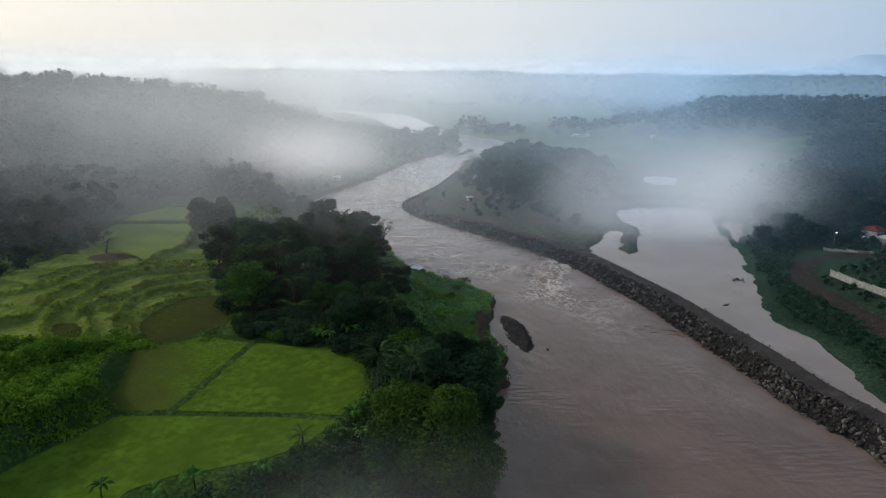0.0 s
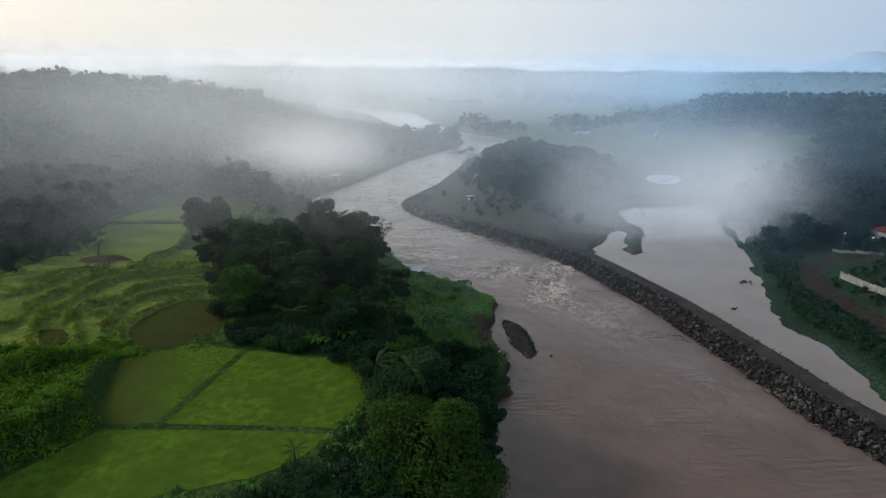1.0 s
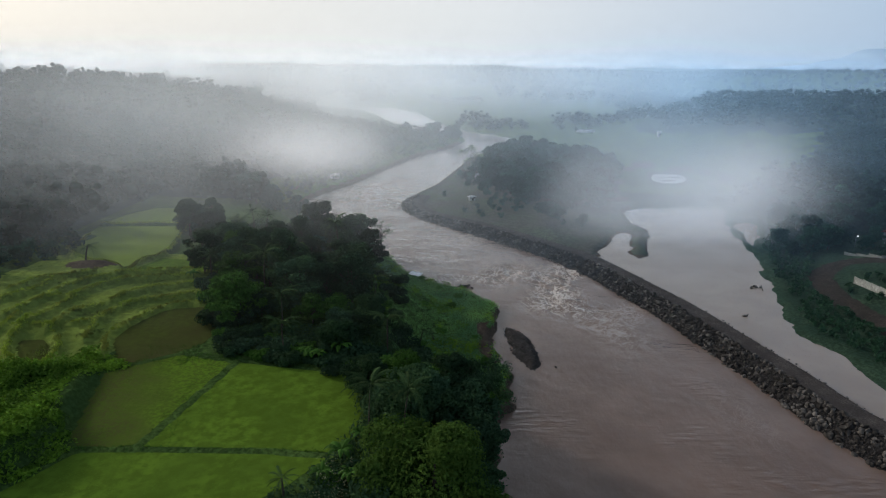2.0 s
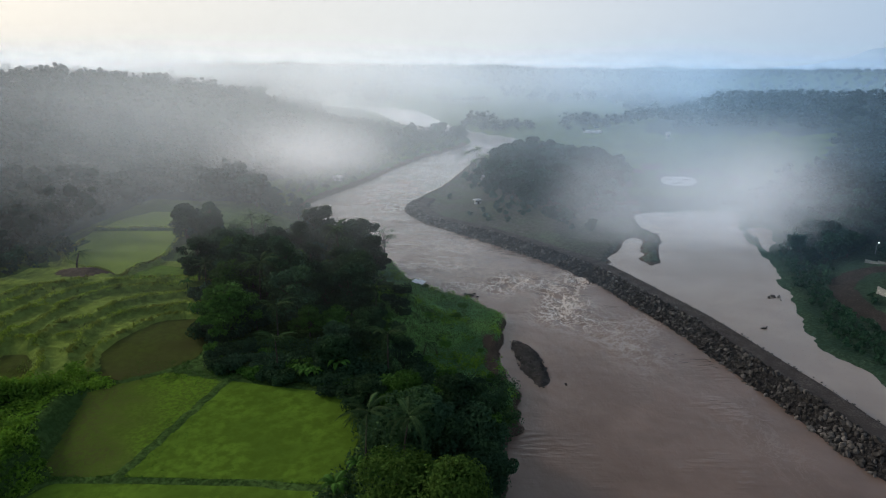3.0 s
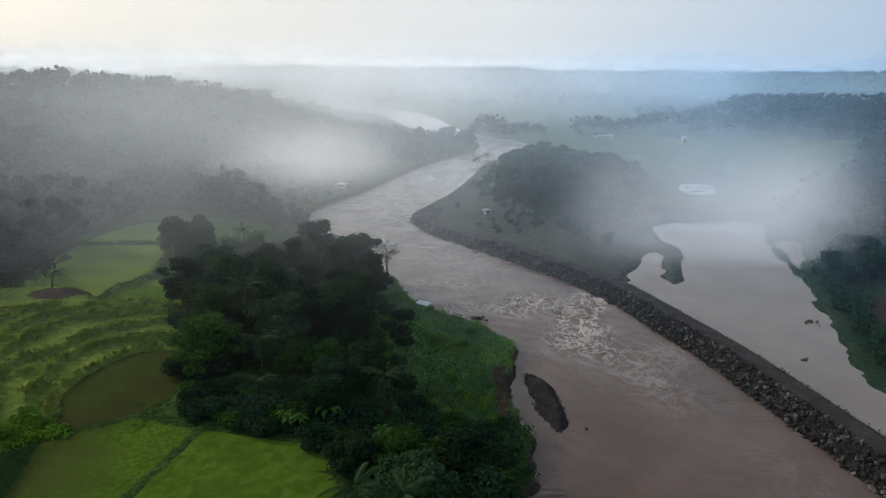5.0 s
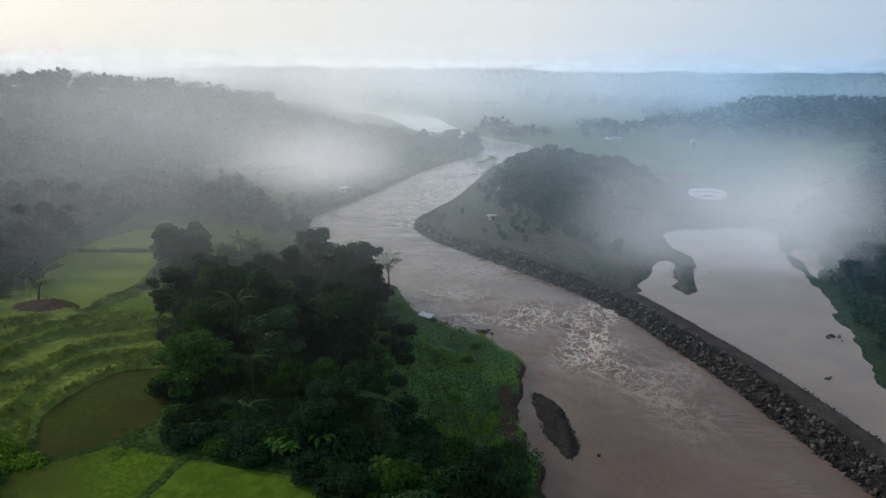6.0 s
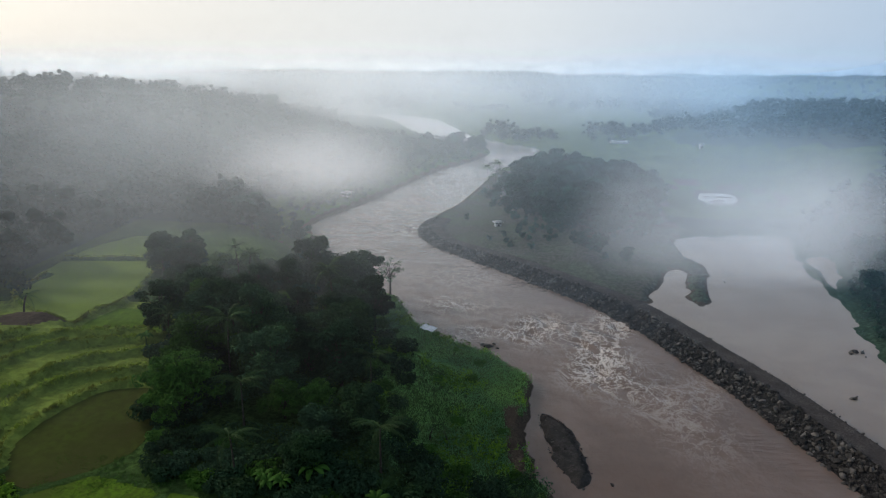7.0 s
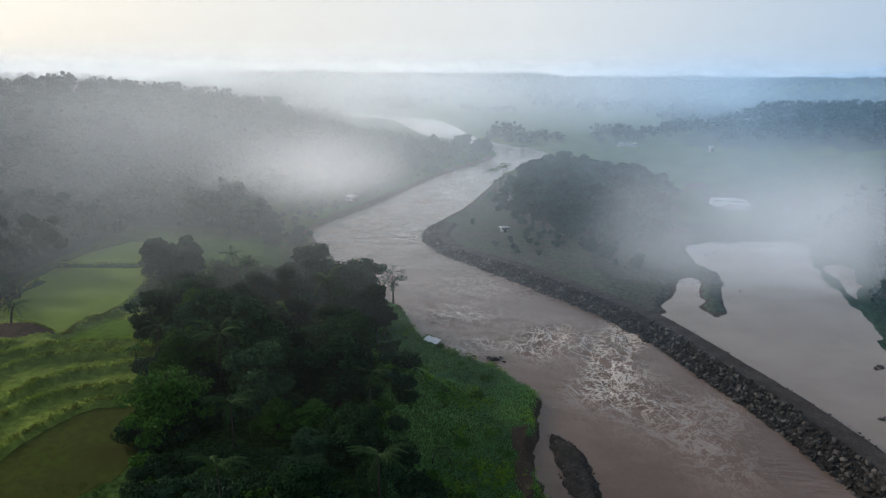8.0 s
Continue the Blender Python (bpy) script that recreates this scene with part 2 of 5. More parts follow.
def part(name, me, parent, label="", m=None):
    ob = new(name, me)
    ob.parent = parent
    if m is not None:
        ob.matrix_basis = m
    if label:
        tagged(ob, label)
    return ob


def join(chunks):
    """One list of verts and faces out of several."""
    vs, fs, n = [], [], 0
    for v, f in chunks:
        vs.append(np.asarray(v, float).reshape(-1, 3))
        fs += [tuple(i + n for i in q) for q in f]
        n += len(vs[-1])
    return np.concatenate(vs), fs


def tube(points, radii, sides=6):
    """A tapered tube along points, closed at its end."""
    pts = np.asarray(points, float)
    vs, fs = [], []
    for i, p in enumerate(pts):
        d = pts[min(i + 1, len(pts) - 1)] - pts[max(i - 1, 0)]
        d = d / np.linalg.norm(d)
        a = np.cross(d, (0.3, 1, 0.1))
        a /= np.linalg.norm(a)
        b = np.cross(d, a)
        for k in range(sides):
            w = 2 * math.pi * k / sides
            vs.append(p + radii[i] * (math.cos(w) * a + math.sin(w) * b))
    for i in range(len(pts) - 1):
        for k in range(sides):
            fs.append((i * sides + k, i * sides + (k + 1) % sides, (i + 1) * sides + (k + 1) % sides, (i + 1) * sides + k))
    fs.append(tuple((len(pts) - 1) * sides + k for k in range(sides)))
    return np.array(vs), fs


def smooth01(x):
    x = np.clip(x, 0, 1)
    return x * x * (3 - 2 * x)


def curve_through(pts, n=6, closed=False):
    """A rounded line through a few corners of the plan."""
    p = np.asarray(pts, float)
    out = []
    last = len(p) if closed else len(p) - 1
    for i in range(last):
        a, b, c, d = (p[(i + k) % len(p)] if closed else p[min(max(i + k, 0), len(p) - 1)] for k in (-1, 0, 1, 2))
        for t in np.arange(n) / n:
            out.append(0.5 * (2 * b + (c - a) * t + (2 * a - 5 * b + 4 * c - d) * t * t + (3 * b - a - 3 * c + d) * t ** 3))
    if not closed:
        out.append(p[-1])
    return np.array(out)


def inside(px, py, poly):
    hit = np.zeros(px.shape, bool)
    for (x0, y0), (x1, y1) in zip(poly, np.roll(poly, -1, 0)):
        if y0 != y1:
            hit ^= ((y0 > py) != (y1 > py)) & (px < (x1 - x0) * (py - y0) / (y1 - y0) + x0)
    return hit


def away(px, py, line, closed=True):
    best = np.full(px.shape, 1e9)
    ends = np.roll(line, -1, 0) if closed else line[1:]
    for (x0, y0), (x1, y1) in zip(line, ends):
        dx, dy = x1 - x0, y1 - y0
        t = np.clip(((px - x0) * dx + (py - y0) * dy) / max(dx * dx + dy * dy, 1e-9), 0, 1)
        best = np.minimum(best, (px - x0 - t * dx) ** 2 + (py - y0 - t * dy) ** 2)
    return np.sqrt(best)


def lattice(ix, iy, seed):
    v = np.sin(ix * 127.1 + iy * 311.7 + seed * 74.7) * 43758.5453
    return v - np.floor(v)


def soft_noise(x, y, size, seed=0, octaves=3):
    """Smooth value noise about 0, for relief."""
    tot, amp = np.zeros(np.shape(x)), 1.0
    for o in range(octaves):
        u, v = np.asarray(x) / size, np.asarray(y) / size
        iu, iv = np.floor(u), np.floor(v)
        fu, fv = smooth01(u - iu), smooth01(v - iv)
        n = (lattice(iu, iv, seed + o) * (1 - fu) + lattice(iu + 1, iv, seed + o) * fu) * (1 - fv) + \
            (lattice(iu, iv + 1, seed + o) * (1 - fu) + lattice(iu + 1, iv + 1, seed + o) * fu) * fv
        tot += amp * (n - 0.5)
        amp, size = amp * 0.5, size * 0.5
    return tot


# ---- plan: banks, lagoon, terrain ----
LEFT = curve_through([(6, -200), (8, 40), (8, 91), (10, 106), (11, 120), (16, 138), (14, 153), (14, 167), (17, 182), (11, 195), (3, 203), (-9, 213), (-20, 238),
                      (-44, 278), (-66, 318), (-71, 342), (-56, 389), (-44, 432), (-24, 508), (-2, 560), (12, 600), (20, 645), (8, 697), (-34, 756), (-72, 870), (-124, 1070), (-165, 1160), (-240, 1240), (-330, 1290)])
RIGHT = curve_through([(96, -200), (86, 40), (78, 102), (75.5, 112), (72, 123), (69, 141), (66.8, 150), (64, 164), (60.5, 179), (54, 199), (44, 227), (30, 248), (15, 268), (-1, 288), (-13, 304), (-21, 330),
                       (-15, 362), (-4, 395), (10, 462), (22, 520), (40, 568), (58, 602), (69, 641), (59, 682), (34, 722), (6, 785), (-18, 905), (-54, 1080), (-100, 1175), (-190, 1265), (-320, 1320)])
RIVER = np.concatenate([LEFT, RIGHT[::-1]])
LAGOON = curve_through([(90, 116), (84, 130), (79.5, 148), (74.5, 172), (66.5, 198), (59, 218), (55, 232), (58, 241), (63, 252), (69, 266), (74, 275), (79, 276), (75.5, 262), (70.5, 248), (70, 240), (73, 237), (77.5, 246), (81, 258), (88, 276),
                        (86, 296), (86, 313), (96, 324), (110, 326), (124, 330), (139, 327), (135, 312), (128, 296), (124, 284),
                        (121, 270), (119, 256), (115, 240), (109, 222), (104, 204), (98, 188), (93.5, 174), (93.5, 165), (95.5, 156), (96.5, 148), (94.5, 139), (93.5, 130), (94, 120)], 4, True)
POCKET = curve_through([(129.5, 291), (133, 295), (139, 294), (137, 284), (132, 274), (125, 262), (121, 254), (123, 264), (127, 277)], 4, True)
POOL = curve_through([(131, 404), (134, 424), (143, 436), (153, 434), (156, 424), (148, 408), (139, 400)], 4, True)
RIDGES = [(-430, 470, 190, 230, 41), (-290, 690, 100, 130, 14), (-205, 640, 70, 90, 12), (-240, 1330, 150, 60, 22), (-340, 620, 130, 140, 14), (-760, 1150, 420, 380, 52), (-260, 290, 70, 90, 14),
          (310, 650, 95, 120, 25), (490, 600, 140, 150, 32), (620, 380, 180, 200, 40), (330, 760, 120, 80, 10), (-1500, 1700, 900, 500, 40), (1560, 2350, 640, 260, 66), (2300, 3100, 1300, 420, 72),
          (-500, 3300, 1600, 500, 70), (-2600, 2600, 1200, 700, 60), (1500, 1500, 600, 500, 22), (900, 3900, 2500, 400, 78)]


def lagoon_gap(x, y):
    """Metres from the edge of the backwater's pools, below 0 on the water."""
    gaps = [np.where(inside(x, y, c), -1, 1) * away(x, y, c) for c in (LAGOON, POCKET, POOL)]
    return np.minimum.reduce(gaps)


def water_gap(x, y):
    """Metres from the nearest water's edge, below 0 on the water; and from the river alone."""
    dr = away(x, y, RIVER)
    dr = np.where(inside(x, y, RIVER), -dr, dr)
    dl = lagoon_gap(x, y)
    rough = np.where(x > np.interp(y, RIGHT[:, 1], RIGHT[:, 0]) + 18, 2.6, 0.0)
    dl = dl + rough * soft_noise(x, y, 6, 23)
    dr = dr + np.where((x < np.interp(y, LEFT[:, 1], LEFT[:, 0]) + 8) & (y < 330), 2.6, 0.0) * soft_noise(x, y, 5, 24)
    return np.minimum(dr, dl), dr


# low earth banks between the terraces
BUNDS = [curve_through(c, 5) for c in (
    [(-67.5, 133.5), (-69.8, 137), (-71, 141), (-71, 147), (-69.5, 153), (-66, 159.5), (-58, 161.5), (-51, 158.3)], [(-74.5, 138), (-75.6, 144), (-77, 152), (-76.2, 157), (-71, 163.2), (-64.4, 165.1), (-58, 168)],
    [(-84, 141), (-85, 146), (-85, 152), (-81.2, 156), (-78, 165), (-74.2, 168.9), (-69.7, 171.5), (-63, 175.5)], [(-92, 142.5), (-90.5, 148), (-89.6, 158), (-89.3, 164.4), (-87, 171.5), (-82.6, 174.5), (-76.2, 176.5), (-66, 179.6)],
    [(-98, 148), (-96.5, 155), (-95.5, 162), (-95.4, 168), (-93.5, 172.5), (-90.7, 175), (-86, 179.5), (-77.9, 180.4), (-68, 181.6)], [(-107, 163), (-106, 168), (-105.5, 174), (-98.5, 176), (-94.8, 181)],
    [(-112, 150), (-104, 157), (-101, 165), (-101, 172)], [(-91, 146), (-90, 139), (-86.6, 131.6), (-82, 127.5), (-77.5, 127.6), (-77.5, 134), (-83, 141), (-89, 144)], [(-112, 132), (-104, 133), (-97, 138), (-94.6, 143), (-96, 150)],
    [(-89.5, 188), (-89, 197), (-86, 204), (-88, 218), (-94, 243)], [(-124, 241), (-110, 241.8), (-94, 242.6)], [(-92, 189), (-103, 194), (-118.5, 209), (-120, 225)],
    [(-84.5, 121), (-82, 126)], [(-82, 146), (-77, 148)], [(-95, 160), (-90, 161)])]
PATHS = [curve_through(c, 3) for c in ([(-56, 99.9), (-45, 100.6), (-30, 100.2), (-15, 99.3)], [(-46, 100.6), (-43.2, 115), (-40.3, 130.4)], [(-60.5, 128.6), (-52.3, 134.4), (-50, 138)], [(-52.3, 134.3), (-40, 130.6)])]
FIELDS = [
    ("rice_field", "M_RICE", 9.75, [(-45.6, 101), (-42.9, 115), (-40, 130), (-29, 127.8), (-16.7, 124.6), (-13.2, 112), (-13.2, 103.3), (-15.5, 99.9), (-30, 100.7)], "bright green paddy field of young rice"),
    ("rice_field", "M_RICE_DULL", 9.75, [(-55, 100.4), (-46.6, 101.1), (-43.6, 115), (-40.7, 130.2), (-51.8, 133.9), (-59.7, 128.2), (-64, 124.5), (-65, 117), (-62, 108)], "green paddy field thinning to brown mud"),
    ("rice_field", "M_RICE", 9.6, [(-68, 64), (-65, 78), (-62, 86), (-57.6, 93.5), (-54.6, 99.4), (-45, 100), (-31, 99.7), (-16, 98.8), (-21.5, 91.5), (-26.5, 87), (-38, 83), (-43, 80), (-47, 64)], "bright green paddy field below a bank"),
    ("paddy", "M_PADDY", 9.75, [(-70.4, 139), (-70.8, 145), (-69.6, 151.5), (-65.5, 159), (-57, 160.5), (-51, 157.5), (-49.8, 145), (-49.8, 139), (-52.8, 135), (-60, 129.3), (-66, 132)], "brown half-flooded paddy with curved edge"),
    ("paddy", "M_PADDY", 10.4, [(-88.8, 138), (-86.2, 132.5), (-81.7, 128.8), (-78.3, 129), (-79, 134), (-83.6, 139.2)], "small brown half-flooded paddy"),
    ("rice_field", "M_TERRACE", 10.8, [(-104, 131), (-97, 136), (-94, 140), (-88.5, 133), (-83, 126), (-84.5, 121), (-90, 116), (-100, 120)], "dull green paddy with thin standing crop"),
    ("rice_field", "M_FARFIELD", 10.2, [(-90, 189), (-102, 194), (-118, 209), (-123, 224), (-125, 240), (-110, 241), (-95, 242), (-89.5, 219), (-86.5, 203)], "pale green rice field in thin mist"),
    ("rice_field", "M_FARFIELD", 10.4, [(-125, 241.5), (-124, 258), (-118, 271), (-106, 271), (-98, 262), (-94.5, 243.2), (-110, 242.4)], "far pale green rice field in thin mist"),
    ("rice_field", "M_RICE", 10.0, [(-89, 186), (-80, 182.6), (-67, 184), (-70, 197), (-85.5, 201)], "narrow green rice terrace"),
]


def terrace_level(x, y):
    """How many of the curved banks lie between a place and the round paddy."""
    turn, r = np.arctan2(y - 150, x + 58) % (2 * math.pi), np.hypot(x + 58, y - 150)
    lev = 0.0
    for line in BUNDS[:5]:
        a, rr = np.arctan2(line[:, 1] - 150, line[:, 0] + 58) % (2 * math.pi), np.hypot(line[:, 0] + 58, line[:, 1] - 150)
        order = np.argsort(a)
        lev = lev + smooth01((r - np.interp(turn, a[order], rr[order]) + 0.7) / 1.0)
    return lev


def height(x, y):
    """Height of the land over the river's level."""
    x, y = np.asarray(x, float), np.asarray(y, float)
    d, dr = water_gap(x, y)
    mid = (np.interp(y, LEFT[:, 1], LEFT[:, 0]) + np.interp(y, RIGHT[:, 1], RIGHT[:, 0])) / 2
    left = x < mid
    reach = np.where(y < 128, 12, 18)
    h_left = 1.9 * smooth01(d / 1.6) + 7.6 * np.interp(y, [330, 500], [1, 0.4]) * smooth01((d - np.where(y < 128, 4, 12)) / reach)
    h_right = 0.9 * smooth01(d / 3) + 3.6 * smooth01((d - 10) / 30)
    h = np.where(left, h_left, h_right)
    hills = np.zeros(x.shape)
    for cx, cy, rx, ry, a in RIDGES:
        hills += a * np.exp(-((x - cx) / rx) ** 2 - ((y - cy) / ry) ** 2)
    h += hills * smooth01((d - 30) / 120)
    h += smooth01((d - 4) / 30) * (1.2 * soft_noise(x, y, 40, 1) + smooth01((np.hypot(x, y) - 260) / 300) * 7 * soft_noise(x, y, 130, 2) + smooth01((y - 1300) / 700) * 34 * soft_noise(x, y, 620, 29))
    zone = smooth01((-52 - x) / 5) * smooth01((200 - y) / 10) * smooth01((y - 126) / 8) * smooth01((x + 150) / 20)
    h += zone * 0.42 * terrace_level(x, y)
    near = (x > -135) & (x < -5) & (y > 60) & (y < 300)
    if near.any():
        xs, ys, hs = x[near], y[near], h[near]
        for name, mat, level, poly, label in FIELDS:
            pl = np.array(poly, float)
            gap = np.where(inside(xs, ys, pl), 0, away(xs, ys, pl))
            k = 1 - smooth01(gap / 2.5)
            hs = hs * (1 - k) + (level - 0.05) * k
        for line in BUNDS:
            hs = hs + (0.95 + 0.9 * soft_noise(xs, ys, 5, 6, 2)) * np.exp(-(away(xs, ys, line, False) / 0.75) ** 2)
        for line in PATHS:
            hs = hs + 0.3 * np.exp(-(away(xs, ys, line, False) / 0.5) ** 2)
        h[near] = hs
    # the field bank under the creeping plants, beside the near paddies
    edge = -57.6 - 0.3 * np.maximum(0, 102 - y) - 0.26 * np.maximum(0, y - 102)
    bank = smooth01((edge - x) / 3.2) * smooth01((128 - y) / 6) * smooth01((y - 55) / 20) * smooth01((x + 112) / 18)
    h += np.interp(y, [78, 100, 124], [6.0, 3.9, 2.0]) * bank
    # a small bare mound beside the far rice field
    h = h + 1.2 * np.exp(-((x + 100) / 6) ** 2 - ((y - 187) / 3) ** 2)
    # the ground under the dike
    under = (~left) & (dr > -3) & (dr < np.where(y < 225, 16, 9)) & (y < 345)
    h = np.where(under, -0.8, h)
    return np.where((d < 0) & ~under, np.maximum(-2.0, d * 0.5), h)


def spread(lo, flo, fhi, hi, step, grow=1.09):
    a = list(np.arange(flo, fhi + step / 2, step))
    s = step
    while a[-1] < hi:
        s *= grow
        a.append(a[-1] + s)
    s = step
    while a[0] > lo:
        s *= grow
        a.insert(0, a[0] - s)
    return np.array(a)


gx, gy = np.meshgrid(spread(-4600, -120, 135, 4600, 0.95, 1.07), spread(-300, 66, 240, 4950, 0.95, 1.06))
gz = height(gx, gy)
ny, nx = gx.shape
idx = np.arange(nx * ny).reshape(ny, nx)
quads = np.stack([idx[:-1, :-1], idx[:-1, 1:], idx[1:, 1:], idx[1:, :-1]], -1).reshape(-1, 4)
flat = gz.ravel()[quads]
steep = (flat.max(1) - flat.min(1) > 1.0) & (flat.mean(1) < 2.6) & (gy.ravel()[quads[:, 0]] < 600)
low = (flat.mean(1) < 0.3) & (gy.ravel()[quads[:, 0]] < 600)
qx, qy = gx.ravel()[quads].mean(1), gy.ravel()[quads].mean(1)
terr = (qx > -118 - 4 * soft_noise(qx, qy, 9, 8)) & (qx < -54) & (qy > 124) & (qy < 205) & ((qx < -67) | (qy > 137))
isle = (qx > np.interp(qy, RIGHT[:, 1], RIGHT[:, 0])) & (qy > 225) & (qy < 520) & (qx < np.interp(qy, [225, 330, 420, 520], [95, 92, 110, 60]) + 8 * soft_noise(qx, qy, 12, 22))
scar = (qx > 8) & (qx < 18) & (qy > 147) & (qy < 171) & (np.abs(np.interp(qy, LEFT[:, 1], LEFT[:, 0]) - qx - 3.2 - 1.5 * soft_noise(qx, qy, 6, 25)) < 1.3)
scar = scar | (((qx + 100) / 8) ** 2 + ((qy - 187) / 4) ** 2 + soft_noise(qx, qy, 4, 30) < 1)
left_bank = qx < np.interp(qy, LEFT[:, 1], LEFT[:, 0]) - 30
yard = (qx > 86) & (qy > 40) & (qy < 350) & ~isle
forest = ((qx < -130) & (qy > 205)) | (left_bank & (qy > 300) & (qy < 1200)) | ((qx > np.interp(qy, [130, 330, 400, 520], [150, 150, 215, 300])) & (qy > 130) & (qy < 520)) | (((qx - 390) / 200) ** 2 + ((qy - 650) / 140) ** 2 < 1)
kinds_of = np.where((steep | low | scar) & ~yard, 1, np.where(yard | forest, 4, np.where(terr, 2, np.where(isle, 3, 0))))
ground = new("ground", mesh_of("ground", np.stack([gx, gy, gz], -1).reshape(-1, 3), quads.tolist(), [M_GROUND, M_BANK, M_TERRACE, M_ISLE, M_DULL], kinds_of, True))
tagged(ground, "green valley land rising to wooded hills on both sides of a river", "ground", kind="structure")


# ---- water ----
def crests(nt, scale, width, squash, detail):
    """Thin wandering lines, as of breaking wave crests."""
    geo = nt.nodes.new("ShaderNodeNewGeometry")
    mp = nt.nodes.new("ShaderNodeMapping")
    mp.inputs["Scale"].default_value = squash
    nt.links.new(geo.outputs["Position"], mp.inputs["Vector"])
    tex = node(nt, "ShaderNodeTexNoise", Scale=scale, Detail=detail, Roughness=0.65, Distortion=0.6)
    nt.links.new(mp.outputs["Vector"], tex.inputs["Vector"])
    off, ab, mr = nt.nodes.new("ShaderNodeMath"), nt.nodes.new("ShaderNodeMath"), nt.nodes.new("ShaderNodeMapRange")
    off.operation, ab.operation = "SUBTRACT", "ABSOLUTE"
    off.inputs[1].default_value = 0.5
    mr.inputs["From Min"].default_value, mr.inputs["From Max"].default_value = width, 0.0
    nt.links.new(tex.outputs["Fac"], off.inputs[0])
    nt.links.new(off.outputs[0], ab.inputs[0])
    nt.links.new(ab.outputs[0], mr.inputs["Value"])
    return mr.outputs["Result"]


def water_material(name, a, b, wave, strength, foam):
    m, nt, out = nodes_of(name)
    p = node(nt, "ShaderNodeBsdfPrincipled", Roughness=0.16 if foam else 0.06, IOR=1.33)
    f = noise_fac(nt, 0.05, detail=4)
    col = blend(nt, f, a, b)
    if foam:
        at = nt.nodes.new("ShaderNodeAttribute")
        at.attribute_name = "churn"
        streak = crests(nt, 0.16, 0.034, (1, 0.8, 1), 5.0)
        fine = crests(nt, 0.42, 0.022, (1, 0.6, 1), 4.0)
        most = nt.nodes.new("ShaderNodeMath")
        most.operation = "MAXIMUM"
        nt.links.new(streak, most.inputs[0])
        nt.links.new(fine, most.inputs[1])
        streak = most.outputs[0]
        mt = nt.nodes.new("ShaderNodeMath")
        mt.operation = "MULTIPLY"
        nt.links.new(at.outputs["Fac"], mt.inputs[0])
        nt.links.new(streak, mt.inputs[1])
        col = blend(nt, mt.outputs[0], col, (0.72, 0.63, 0.55))
        ra = nt.nodes.new("ShaderNodeMapRange")
        ra.inputs["To Min"].default_value, ra.inputs["To Max"].default_value = 0.16, 0.6
        nt.links.new(mt.outputs[0], ra.inputs["Value"])
        nt.links.new(ra.outputs["Result"], p.inputs["Roughness"])
    nt.links.new(col, p.inputs["Base Color"])
    swell = bumped(nt, noise_fac(nt, wave, detail=6, rough=0.62, low=0.2, high=0.8, squash=(1, 0.7, 1)), strength, 0.25)
    if foam:
        # short standing waves in patches, lying across the flow
        patch = nt.nodes.new("ShaderNodeMath")
        patch.operation = "MULTIPLY"
        nt.links.new(noise_fac(nt, 0.045, detail=3, low=0.5, high=0.72), patch.inputs[0])
        nt.links.new(noise_fac(nt, 0.55, detail=2, rough=0.4, low=0.25, high=0.75, squash=(0.4, 1.5, 1)), patch.inputs[1])
        bp = node(nt, "ShaderNodeBump", Strength=0.22, Distance=0.9)
        nt.links.new(patch.outputs[0], bp.inputs["Height"])
        nt.links.new(swell, bp.inputs["Normal"])
        swell = bp.outputs["Normal"]
    nt.links.new(swell, p.inputs["Normal"])
    nt.links.new(p.outputs[0], out.inputs["Surface"])
    return m


M_RIVER = water_material("muddy_river_water", (0.107, 0.07, 0.053), (0.136, 0.092, 0.072), 0.4, 0.24, True)
M_LAGOON = water_material("still_muddy_water", (0.2, 0.158, 0.13), (0.23, 0.182, 0.15), 0.3, 0.03, False)


def churn_at(x, y):
    """How broken the water is, from calm 0 to white 1."""
    c = 0.0
    for cx, cy, rx, ry, a in ((35, 204, 6.5, 11, 1.0), (42, 222, 5, 9, 0.8), (24, 220, 8, 9, 0.75), (17, 212, 5, 8, 0.5), (30, 190, 7, 7, 0.5), (40, 184, 9, 11, 0.3), (4, 214, 8, 5, 0.5), (-3, 234, 13, 9, 0.38),
                              (-24, 330, 7, 12, 0.35), (60, 128, 6, 14, 0.06), (-30, 372, 18, 40, 0.25), (0, 262, 20, 14, 0.25), (47, 168, 7, 12, 0.2), (54, 184, 4, 8, 0.2)):
        c = c + a * np.exp(-((x - cx) / rx) ** 2 - ((y - cy) / ry) ** 2)
    return np.clip(c, 0, 1)


def sheet(name, xs, ys, poly, mat, waves):
    x, y = np.meshgrid(xs, ys)
    d = lagoon_gap(x, y) if poly is LAGOON else np.where(inside(x, y, poly), -away(x, y, poly), away(x, y, poly))
    keep = d < 4.5
    c = churn_at(x, y)
    z = np.zeros(x.shape)
    if waves:
        ridge = 1 - np.abs(soft_noise(x * 1.0 + 0.5 * y, y * 0.8, 4.5, 7, 3)) * 3
        z = (0.06 + 0.9 * c) * (ridge - 0.45) * 0.75 + (0.1 + 0.35 * c) * soft_noise(x, y, 9, 9, 2)
    n = np.arange(x.size).reshape(x.shape)
    q = np.stack([n[:-1, :-1], n[:-1, 1:], n[1:, 1:], n[1:, :-1]], -1).reshape(-1, 4)
    q = q[keep.ravel()[q].any(1)]
    used, inv = np.unique(q, return_inverse=True)
    me = mesh_of(name, np.stack([x, y, z], -1).reshape(-1, 3)[used], inv.reshape(q.shape).tolist(), mat, smooth=True)
    if waves:
        me.attributes.new("churn", "FLOAT", "POINT").data.foreach_set("value", c.ravel()[used].astype(np.float32))
    return new(name, me)


